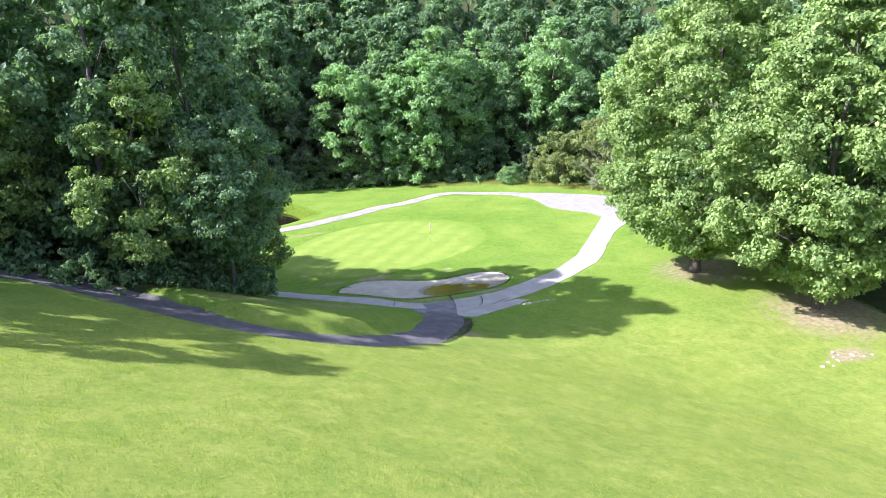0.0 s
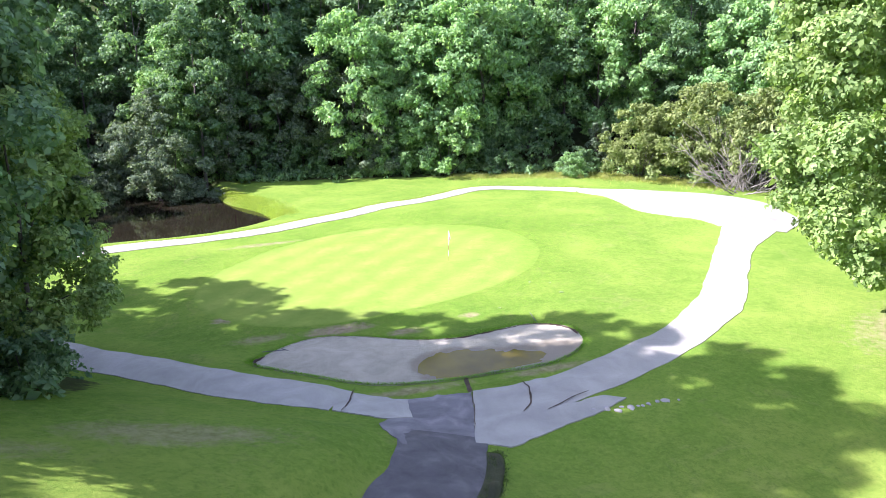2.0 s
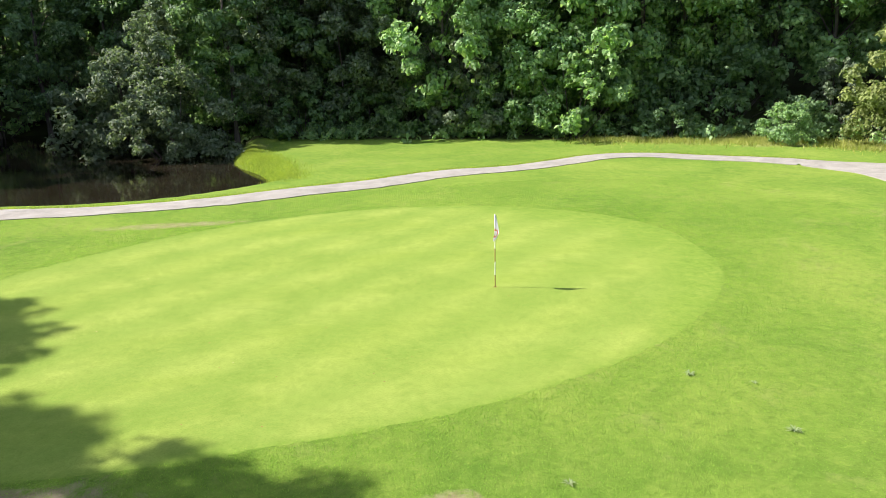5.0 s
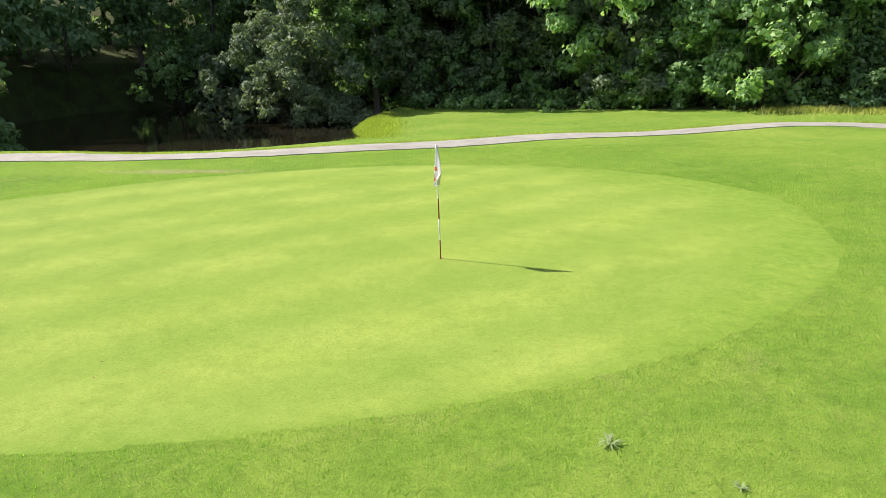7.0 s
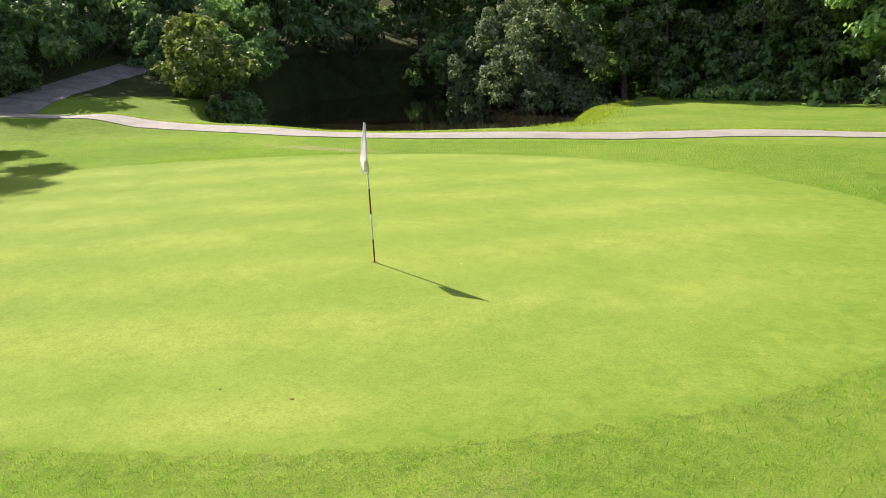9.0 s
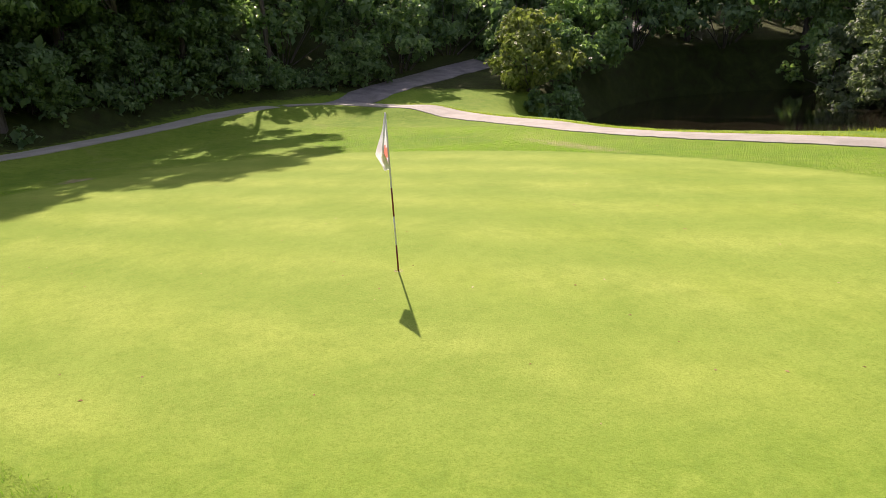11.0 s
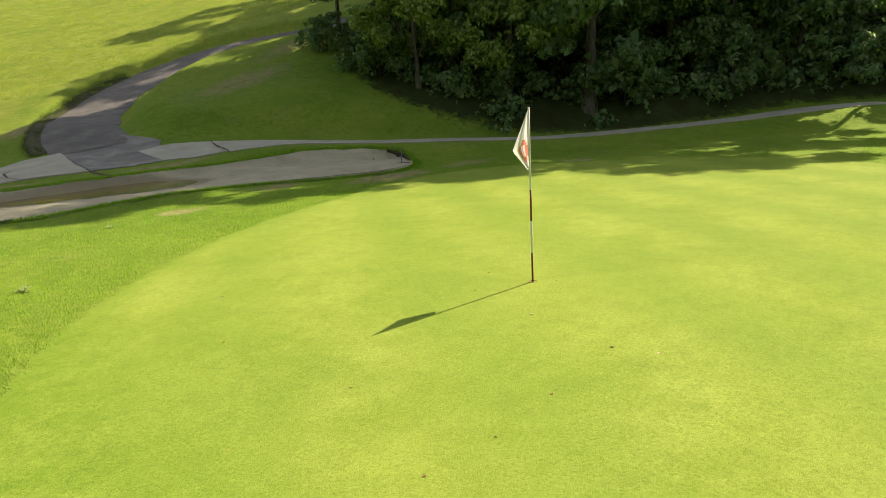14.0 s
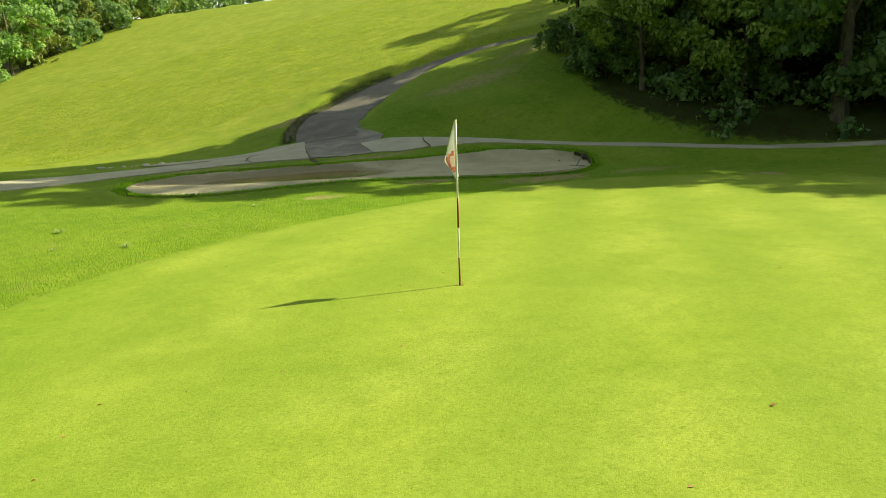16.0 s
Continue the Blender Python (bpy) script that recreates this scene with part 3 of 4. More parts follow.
def ribbon(name, left, right, material, lift, label, category, height=land, across=6, skirt=0.18, step=0.5, wobble=0.06, seed=1, closed_ends=True):
    """A paved strip between two lines of equal count, on the land."""
    rng = np.random.default_rng(seed)
    a, b = loop_through(left, step, False), loop_through(right, step, False)
    n = max(len(a), len(b))

    def even(p):
        s = np.r_[0, np.cumsum(np.linalg.norm(np.diff(p, axis=0), axis=1))]
        t = np.linspace(0, s[-1], n)
        return np.stack([np.interp(t, s, p[:, 0]), np.interp(t, s, p[:, 1])], 1)

    a, b = even(a), even(b)
    slow = np.array([0.25, 0.5, 0.25])
    for line in (a, b):
        for axis in (0, 1):
            line[1:-1, axis] += np.convolve(rng.normal(0, wobble, n), slow, "same")[1:-1]
    rows = []
    for k in range(across + 1):
        t = k / across
        p = a * (1 - t) + b * t
        rows.append(np.c_[p, height(p[:, 0], p[:, 1]) + lift + 0.025 * math.sin(math.pi * t)])
    low_a, low_b = rows[0].copy(), rows[-1].copy()
    low_a[:, 2] -= skirt
    low_b[:, 2] -= skirt
    rows = [low_a, rows[0].copy()] + rows + [rows[-1].copy(), low_b]
    v = np.concatenate(rows)
    f = []
    for r in range(len(rows) - 1):
        if r in (1, len(rows) - 3):
            continue
        for i in range(n - 1):
            f.append((r * n + i, r * n + i + 1, (r + 1) * n + i + 1, (r + 1) * n + i))
    me = mesh_from(name, v, f, material)
    if sum(p.normal.z * p.area for p in me.polygons) < 0:
        me.flip_normals()
    return tagged(new(name, me), label, category, kind="structure")


def lip(name, line, label):
    """The broken earth face under the turf along a bunker's far side."""
    rng = np.random.default_rng(17)
    n = len(line)
    out = np.roll(line, -1, 0) - np.roll(line, 1, 0)
    out = np.stack([out[:, 1], -out[:, 0]], 1) / np.linalg.norm(out, axis=1)[:, None]
    if inside(*(line[:1] + 0.1 * out[:1]).T, line)[0] > 0:
        out = -out
    keep = [i for i in range(n) if line[i][1] > -14.1 - 0.14 * line[i][0]]
    start = next(i for i in keep if (i - 1) % n not in keep)
    run = [(start + k) % n for k in range(len(keep))]
    v, f = [], []
    for k, i in enumerate(run):
        fade = min(1.0, k / 6, (len(run) - 1 - k) / 6)
        a = line[i] + out[i] * (0.05 + 0.03 * rng.normal())
        c = line[i] - out[i] * (0.10 + 0.03 * rng.normal())
        e = line[i] - out[i] * (0.04 + 0.05 * abs(rng.normal()))
        top = float(hills(a[:1], a[1:])[0])
        low = float(sand_height(e[:1], e[1:])[0])
        v += [(a[0], a[1], top - 0.02), (c[0], c[1], top - 0.006 * fade), (c[0] - 0.01, c[1] - 0.02, top - 0.08 - 0.03 * abs(rng.normal())), (e[0], e[1], low + 0.012)]
    for k in range(len(run) - 1):
        for q in range(3):
            f.append((4 * k + q, 4 * k + q + 1, 4 * k + q + 5, 4 * k + q + 4))
    return tagged(new(name, mesh_from(name, v, f, SOIL)), label, "bunker edge", kind="structure")


lip("bunker_lip", BUNKER_LINE, "crumbling dark earth face below the turf at the bunker's edge")


def offset(line, d):
    """A line shifted to its left by d."""
    p = np.array(line, float)
    t = np.gradient(p, axis=0)
    t /= np.linalg.norm(t, axis=1)[:, None]
    return p + d * np.stack([-t[:, 1], t[:, 0]], 1)


road_mid = ASPHALT_LINE[::2]
road_half = (1.5 + 0.5 * smooth(-23, -30, road_mid[:, 0]))[:, None]
ribbon("asphalt_road", road_mid + (offset(road_mid, 1.0) - road_mid) * road_half, road_mid - (offset(road_mid, 1.0) - road_mid) * road_half, ASPHALT, 0.03, "dark grey asphalt cart road curving up the hill", "road", across=8, wobble=0.1, seed=3)


def road_bank(name, line, label):
    """The eroded earth bank between the sunken road and the turf above it."""
    rng = np.random.default_rng(23)
    profile = [(1.42, -0.02), (1.55, 0.08), (1.70, 0.24), (1.85, 0.42), (2.05, 0.5)]
    rows = []
    n = len(line)
    fade = np.clip(np.minimum(np.arange(n) / 5, (n - 1 - np.arange(n)) / 8), 0.0, 1)
    foot = land(*offset(line, 1.4).T)
    for k, (d, rise) in enumerate(profile):
        shift = np.convolve(rng.normal(0, 0.09, n), [0.3, 0.4, 0.3], "same") if k else np.zeros(n)
        p = line + (offset(line, 1.0) - line) * (d + shift * fade)[:, None] * 1.0
        z = np.maximum(land(p[:, 0], p[:, 1]) + (0.035 if k < 4 else -0.03), foot + rise * 0.22 * fade + rng.normal(0, 0.03, n) * (k in (1, 2, 3)))
        z = np.where(k == 4, land(p[:, 0], p[:, 1]) - 0.04, z)
        rows.append(np.c_[p, z])
    v = np.concatenate(rows)
    f = [(r * n + i, r * n + i + 1, (r + 1) * n + i + 1, (r + 1) * n + i) for r in range(len(rows) - 1) for i in range(n - 1)]
    me = mesh_from(name, v, f, WEEDY)
    if sum(p.normal.z * p.area for p in me.polygons) < 0:
        me.flip_normals()
    return tagged(new(name, me), label, "bank", kind="structure")


bank_run = loop_through(ASPHALT_LINE[2:29:3], 0.25, False)
road_bank("road_bank", bank_run, "dark eroded earth bank beside the sunken road")
wl = loop_through(W_LINE, 0.6, False)
cut = len(wl) // 3
ribbon("concrete_path_west", offset(wl[:cut], 1.05), offset(wl[:cut], -1.05), WORN, 0.03, "pale worn concrete path along the wood's edge", "path", seed=4)
ribbon("grit_path_north", offset(wl[cut:], 1.05), offset(wl[cut:], -1.05), GRAVEL, 0.03, "pale compacted grit path round the green", "path", seed=5)
# grit track in the darker PATCH colour, which stands in for tree shade
ribbon("grit_path_northwest", offset(loop_through([(-30.6, 7.0), (-34.5, 11.2), (-39.6, 17.8), (-44.2, 24.7), (-50, 35), (-56, 48)], 0.8, False), 1.3),
       offset(loop_through([(-30.6, 7.0), (-34.5, 11.2), (-39.6, 17.8), (-44.2, 24.7), (-50, 35), (-56, 48)], 0.8, False), -1.3), PATCH, 0.034,
       "grit track leading into the woods, coloured darker for tree shade", "path", seed=6)
ribbon("grit_apron", [(20.2, 18.6), (22.6, 16.6), (25.2, 14.0), (28.7, 10.5), (31, 5), (29, -1), (25.2, -3.6)], [(19.6, 16.4), (20.6, 13.5), (20.2, 10.4), (19.6, 7.0), (20.6, 4.4), (22.0, 2.4), (22.2, -0.1)],
       GRAVEL, 0.036, "wide pale grit apron where two paths meet", "path", across=10, seed=7)
ribbon("concrete_path_southeast", [(23.2, 0.6), (17.6, -4.9), (13.8, -8.7), (10.1, -12.2), (5.5, -15.4), (2.1, -16.7), (-1.0, -17.8), (-3.1, -18.3)],
       [(25.6, -2.6), (20.6, -5.6), (16.5, -9.2), (11.6, -14.2), (7.2, -17.1), (3.5, -18.7), (0.2, -19.75), (-2.9, -20.6)], CONCRETE, 0.03,
       "sunlit pale concrete cart path with worn edges", "path", across=8, seed=8)


def ragged(points, step=0.3, amount=0.035, seed=1):
    """A straight-sided outline with slightly broken edges."""
    rng = np.random.default_rng(seed)
    p = np.array(points, float)
    out = []
    for q, r in zip(p, np.roll(p, -1, 0)):
        k = max(1, int(np.linalg.norm(r - q) / step))
        for m in range(k):
            out.append(q + (r - q) * m / k + (rng.normal(0, amount, 2) if m else 0))
    return np.array(out)


sheet("concrete_slab_west", ragged([(-8.65, -18.02), (-10.75, -16.8), (-11.45, -17.4), (-11.75, -18.5), (-10.9, -19.2), (-10.0, -19.8), (-9.05, -19.9)], seed=2), land, WORN, 0.045, 0.4, "cracked grey concrete slab at the fork", "path")
sheet("asphalt_patch", ragged([(-6.0, -18.2), (-8.7, -17.98), (-9.1, -19.85), (-10.0, -19.85), (-10.45, -20.6), (-10.2, -22.4), (-7.6, -22.9)], 0.25, 0.045, seed=3), land, PATCH, 0.037, 0.4, "rough grey patched asphalt at the fork", "path")
sheet("concrete_slab", ragged([(-5.95, -18.2), (-4.3, -18.35), (-2.75, -18.2), (-2.1, -18.95), (-2.45, -19.85), (-3.0, -20.55), (-1.2, -20.45), (-0.5, -20.95), (-1.9, -21.5), (-4.6, -22.2), (-6.5, -22.9), (-7.6, -22.45)], seed=4),
      land, CONCRETE, 0.05, 0.7, "broken pale concrete slab with a cracked spur", "path")
sheet("drain_channel", ragged([(-5.78, -16.85), (-5.60, -16.85), (-5.74, -17.4), (-5.94, -18.15), (-6.12, -18.15), (-5.92, -17.3)], 0.2, 0.02, seed=5), land, SOIL, 0.012, 0.5, "narrow muddy drain cut from bunker to path", "drain")



def crack(name, pts, wide, lift, label, seed):
    """A ragged soil-filled split across a slab."""
    rng = np.random.default_rng(seed)
    p = loop_through(pts, 0.12, False)
    n = len(p)
    p[1:-1] += np.convolve(rng.normal(0, 0.05, n), [0.3, 0.4, 0.3], "same")[1:-1, None] * np.array([1.0, 0.5])
    half = wide * (0.25 + 0.75 * np.sin(np.linspace(0.35, 2.8, n))) * rng.uniform(0.5, 1.3, n)
    side = offset(p, 1.0) - p
    a, b = p + side * half[:, None] / 2, p - side * half[:, None] / 2
    v = np.concatenate([np.c_[q, land(q[:, 0], q[:, 1]) + lift] for q in (a, p, b)])
    f = [(r * n + i, r * n + i + 1, (r + 1) * n + i + 1, (r + 1) * n + i) for r in range(2) for i in range(n - 1)]
    me = mesh_from(name, v, f, SOIL)
    if sum(q.normal.z * q.area for q in me.polygons) < 0:
        me.flip_normals()
    return tagged(new(name, me), label, "crack", kind="structure")


crack("pavement_crack", [(-10.45, -16.6), (-10.75, -17.3), (-11.0, -18.0), (-11.45, -18.75)], 0.06, 0.078, "dark soil-filled crack across the concrete path", 1)
crack("pavement_crack", [(-3.7, -18.15), (-3.68, -18.6), (-3.85, -19.1), (-4.0, -19.5), (-4.3, -20.1), (-4.85, -20.6)], 0.08, 0.079, "dark crack with grass growing in the concrete slab", 2)
crack("pavement_crack", [(-3.9, -20.75), (-3.2, -20.5), (-2.4, -20.15), (-1.6, -19.95)], 0.06, 0.079, "ragged split between the slab and the path", 3)
crack("pavement_crack", [(-5.98, -18.2), (-6.3, -19.1), (-6.7, -20.2), (-7.2, -21.4)], 0.04, 0.076, "dark joint between the slab and patched asphalt", 4)

# ---------------------------------------------------------------- plants


def tube(points, radii, sides=8):
    """Vertices and faces of a tapering limb along points."""
    pts = np.array(points, float)
    v, f = [], []
    for i, p in enumerate(pts):
        t = pts[min(i + 1, len(pts) - 1)] - pts[max(i - 1, 0)]
        t = t / (np.linalg.norm(t) + 1e-9)
        u = np.cross(t, (0.3, 0.9, 0.1) if abs(t[2]) > 0.5 else (0, 0, 1))
        u /= np.linalg.norm(u) + 1e-9
        w = np.cross(t, u)
        for k in range(sides):
            a = 2 * math.pi * k / sides
            v.append(p + radii[i] * (math.cos(a) * u + math.sin(a) * w))
    for i in range(len(pts) - 1):
        for k in range(sides):
            f.append((i * sides + k, i * sides + (k + 1) % sides, (i + 1) * sides + (k + 1) % sides, (i + 1) * sides + k))
    f.append(tuple(range((len(pts) - 1) * sides, len(pts) * sides)))
    return v, f


def join(lists):
    v, f = [], []
    for a, b in lists:
        k = len(v)
        v += list(a)
        f += [tuple(i + k for i in q) for q in b]
    return v, f


def leaves_mesh(name, centres, radii, count, size, material, rng, flat=0.75, droop=0.25, slim=0.75, heart=None, core=0.15):
    """A crown of single folded leaf sprays: clumps, each a cluster of small tufts turned away from heart, with some leaves in their depth."""
    centres, radii = np.array(centres, float), np.array(radii, float)
    unit = lambda v: v / (np.linalg.norm(v, axis=1)[:, None] + 1e-9)
    away = unit(centres - np.array(heart)) if heart is not None else np.zeros_like(centres)
    tufts = 11
    home = np.repeat(np.arange(len(radii)), tufts)
    turn = unit(unit(rng.normal(size=(len(home), 3))) + 0.55 * away[home] + np.array([0, 0, 0.3]))
    tuft_c = centres[home] + turn * (radii[home] * rng.uniform(0.6, 1.0, len(home)))[:, None] * np.array([1, 1, flat])
    tuft_r = radii[home] * rng.uniform(0.2, 0.6, len(home))
    w = tuft_r**2
    pick = rng.choice(len(tuft_r), count, p=w / w.sum())
    d = unit(unit(rng.normal(size=(count, 3))) + 0.6 * turn[pick] + np.array([0, 0, 0.15]))
    pos = tuft_c[pick] + d * (tuft_r[pick] * rng.uniform(0.3, 1.2, count))[:, None] * np.array([1, 1, 0.65])
    deep = rng.uniform(0, 1, count) < core
    pos[deep] = centres[home[pick[deep]]] + rng.normal(size=(deep.sum(), 3)) * radii[home[pick[deep]]][:, None] * 0.33
    nrm = unit(d * 0.75 + turn[pick] * 0.35 + rng.normal(size=(count, 3)) * 0.55 + np.array([0, 0, 0.35]))
    t = rng.normal(size=(count, 3)) + d * 0.8
    t = unit(t - nrm * (t * nrm).sum(1)[:, None])
    s = np.cross(nrm, t)
    ln = (size * rng.uniform(0.6, 1.35, count) * np.where(deep, 1.7, 1.0))[:, None]
    base = pos - t * ln * 0.5
    tip = pos + t * ln * 0.5 - np.array([0, 0, 1]) * ln * droop
    mid = pos - nrm * ln * 0.08
    lft, rgt = mid + s * ln * slim * 0.5 + nrm * ln * 0.13, mid - s * ln * slim * 0.5 + nrm * ln * 0.13
    v = np.stack([base, rgt, tip, lft], 1).reshape(-1, 3).astype(np.float32)
    me = bpy.data.meshes.new(name)
    me.vertices.add(4 * count)
    me.vertices.foreach_set("co", v.ravel())
    tri = (np.arange(count)[:, None] * 4 + np.array([0, 1, 2, 0, 2, 3])).ravel().astype(np.int32)
    me.loops.add(len(tri))
    me.loops.foreach_set("vertex_index", tri)
    me.polygons.add(2 * count)
    me.polygons.foreach_set("loop_start", np.arange(0, 6 * count, 3, dtype=np.int32))
    me.update(calc_edges=True)
    me.materials.append(material)
    return me


def tree(height, spread, bare, leaves, size, material, seed, label, lean=(0, 0), trunk=None, bark=BARK, top=1.0, clumps=None, kind="tree", puff=1.0, lumpy=0.36, gaps=-0.11):
    """A broadleaf tree: tapered trunk, limbs to the clumps, and a crown of clumps with gaps. bare: the height at which the crown begins."""
    rng = np.random.default_rng(seed)
    root = new(kind)
    tagged(root, label, "tree")
    trunk = trunk or 0.0105 * height
    hz = np.linspace(-0.3, height * 0.9, 9)
    bend = rng.normal(0, 0.02 * height, (9, 2)).cumsum(0) * np.linspace(0, 0.6, 9)[:, None]
    spine = np.c_[bend[:, 0] + lean[0] * hz / height, bend[:, 1] + lean[1] * hz / height, hz]
    rad = trunk * np.clip(1 - 0.92 * hz / (height * 0.95), 0.06, 1.25)
    rad[0] *= 1.6
    me = mesh_from("trunk", *tube(spine, rad, 10), bark)
    stem = part("trunk", me, root, "furrowed bark trunk")
    mid, half = (height + bare) / 2, (height - bare) / 2
    clumps = clumps or int(26 + 3.2 * spread * half / 3)
    cen, rr, limbs = [], [], []
    for k in range(clumps):
        u = min(0.99, max(-0.99, 1 - 2 * (k + 0.5) / clumps + rng.normal(0, 0.05)))
        a = 2.39996 * k + rng.normal(0, 0.25)
        prof = math.sqrt(max(0.0, 1 - abs(u) ** 2.4)) * (1.0 - 0.22 * max(u, 0) * top)
        lump = 0.98 - 0.55 * lumpy + lumpy * noise.noise(Vector((math.cos(a) * 1.6, math.sin(a) * 1.6, u * 2.2 + seed)))
        q = rng.uniform(0.84, 1.03) if k % 5 else rng.uniform(0.3, 0.8)
        x, y = spread * prof * q * lump * math.cos(a), spread * prof * q * lump * math.sin(a)
        z = mid + half * 0.95 * u
        if noise.noise(Vector((x, y, z)) * 0.42 + Vector((7.1 * seed, 0, 0))) < gaps:
            continue
        ax, ay = np.interp(z, hz, spine[:, 0]), np.interp(z, hz, spine[:, 1])
        cen.append((x + ax, y + ay, z))
        rr.append(puff * rng.uniform(0.13, 0.25) * spread * (1.1 - 0.25 * abs(u)) + 0.25)
        if k % max(3, clumps // 16) == 0:
            z0 = max(bare * 0.75, z - 0.5 * math.hypot(x, y) - 0.5)
            p0 = np.array([np.interp(z0, hz, spine[:, 0]), np.interp(z0, hz, spine[:, 1]), z0])
            p3 = np.array(cen[-1])
            p1 = p0 + (p3 - p0) * 0.4 + np.array([0, 0, 0.06 * height])
            r0 = trunk * 0.42 * max(0.25, 1 - z0 / height)
            limbs.append(tube([p0, p1, p0 + (p3 - p0) * 0.75 + np.array([0, 0, 0.05 * height]), p3], [r0, r0 * 0.7, r0 * 0.4, r0 * 0.12], 5))
    for lv, lf in limbs:
        part("limb", mesh_from("limb", lv, lf, bark), root)
    crown = leaves_mesh("crown", cen, rr, leaves, size, material, rng, heart=(spine[5, 0], spine[5, 1], bare + 0.4 * (height - bare)))
    part("crown", crown, root, "")
    return root


def shrub(height, spread, leaves, size, material, seed, label, category="shrub", kind="shrub", slim=0.7):
    """A many-stemmed bush, leafy to the ground."""
    rng = np.random.default_rng(seed)
    root = tagged(new(kind), label, category)
    cen, rr, stems = [], [], []
    for k in range(int(26 + 8 * spread)):
        a, q, h = rng.uniform(0, 6.283), rng.uniform(0, 1) ** 0.6, rng.uniform(0.12, 0.95)
        wide = spread * q * math.sqrt(max(0.05, 1 - (h * 0.95) ** 2.2))
        c = (wide * math.cos(a), wide * math.sin(a), height * h)
        cen.append(c)
        rr.append(rng.uniform(0.13, 0.27) * spread * (1.05 - 0.4 * h))
        if k % 5 == 0:
            b = np.array([0.15 * c[0], 0.15 * c[1], -0.15])
            stems.append(tube([b, b * 0.5 + np.array(c) * 0.45, np.array(c)], [0.05, 0.035, 0.012], 5))
    for sv, sf in stems:
        part("stem", mesh_from("stem", sv, sf, BARK), root)
    part("foliage", leaves_mesh("foliage", cen, rr, leaves, size, material, rng, 0.9, slim=slim, heart=(0, 0, 0.3 * height)), root)
    return root


def put(ob, x, y, turn=0.0, scale=1.0, sink=0.1):
    z = float(land(np.array([x]), np.array([y]))[0])
    ob.matrix_basis = pose(x, y, z - sink, 0, 0, turn)
    ob.scale = (scale, scale, scale)
    return ob


def spread_copies(kinds, spots, group):
    """Stand each spot's tree: the first use of a kind is the kind itself, the rest are copies."""
    used = set()
    for k, x, y, turn, scale in spots:
        ob = kinds[k]
        if k in used:
            ob = copy_thing(ob, pose(0, 0, 0))
        used.add(k)
        tagged(put(ob, x, y, turn, scale), group=group)

# big trees beside the lawn
put(tree(25, 9.8, 1.8, 150000, 0.235, LEAF_BRIGHT, 11, "broad sunlit tree with a dense bright green crown beside the lawn", trunk=0.38, clumps=470, puff=0.5, lumpy=0.22, gaps=-0.27), 16.5, -21.5, 20)
put(tree(24, 9.4, 1.6, 120000, 0.245, LEAF_BRIGHT, 12, "tall broad tree with bright green leaves, bare earth beneath", trunk=0.36, clumps=430, puff=0.5, lumpy=0.26, gaps=-0.27), 20.0, -31.5, 130)
put(tree(23, 8.0, 3.0, 12000, 0.5, LEAF_FRESH, 13, "tall leafy tree behind the sunlit pair"), 29.0, -24.0, 70)
put(tree(22, 8.0, 2.5, 12000, 0.5, LEAF_FRESH, 14, "leafy green tree at the lawn's far edge"), 27.0, -41.0, 200)

# wood west of the green
west_kinds = [
    tree(25, 5.6, 0.8, 34000, 0.25, LEAF_DARK, 21, "tall dark green tree at the wood's edge", clumps=150, puff=0.72),
    tree(21, 5.2, 0.6, 30000, 0.25, LEAF_DARK, 22, "dark leafy tree with low branches beside the path", clumps=130, puff=0.74),
    tree(16, 4.6, 1.4, 26000, 0.22, LEAF_BRIGHT, 23, "light green young tree with a full low crown", clumps=120, puff=0.74),
    tree(23, 5.6, 3.0, 8500, 0.42, LEAF_DARK, 24, "tall dark tree deep in the west wood"),
    tree(20.5, 4.6, 9.8, 17000, 0.26, LEAF_DARK, 26, "tall dark tree with a bare trunk and a high crown", clumps=70, puff=0.85),
    tree(11.5, 4.2, 2.8, 24000, 0.20, LEAF_DARK, 25, "dark leafy tree with a bare lower trunk beside the road", clumps=90, puff=0.8),
]
west_spots = [(0, -24.0, -15.2, 10, 1.0), (2, -21.6, -15.6, 60, 0.7), (5, -23.4, -21.6, 40, 1.0), (2, -23.5, -11.8, 190, 0.75), (1, -26.0, -18.2, 120, 1.0), (2, -28.4, -21.8, 120, 0.78), (0, -27.0, -12.4, 200, 0.98), (0, -25.6, -8.6, 40, 1.05), (0, -30.5, -17.5, 280, 1.05),
              (1, -31.0, -6.2, 150, 0.9), (3, -34.0, -11.0, 90, 1.0), (3, -40.5, -12.5, 30, 1.05), (1, -34.8, -0.4, 330, 0.92), (1, -33.6, -3.4, 60, 0.86), (1, -43.0, -24.5, 45, 0.8), (4, -36.6, 4.6, 15, 0.88), (3, -42, -9, 100, 1.05),
              (3, -45, 0.5, 270, 0.75), (3, -54, -24, 20, 0.8), (3, -47, 12, 75, 0.55),
              (3, -54, 19, 165, 0.6), (2, -36.8, -16.6, 0, 0.75), (3, -55, -6, 300, 1.1), (3, -57, 4, 10, 0.75), (3, -62, 14, 0, 0.7), (3, -64, 24, 90, 0.8), (3, -66, 34, 10, 0.9), (3, -60, -4, 40, 0.8), (1, -47, -32.5, 70, 0.7), (1, -44.5, -29.5, 160, 0.55), (3, -70, 6, 0, 0.8), (3, -72, 20, 80, 0.8), (3, -58, 40, 80, 1.1)]
spread_copies(west_kinds, west_spots, "trees of the west wood")

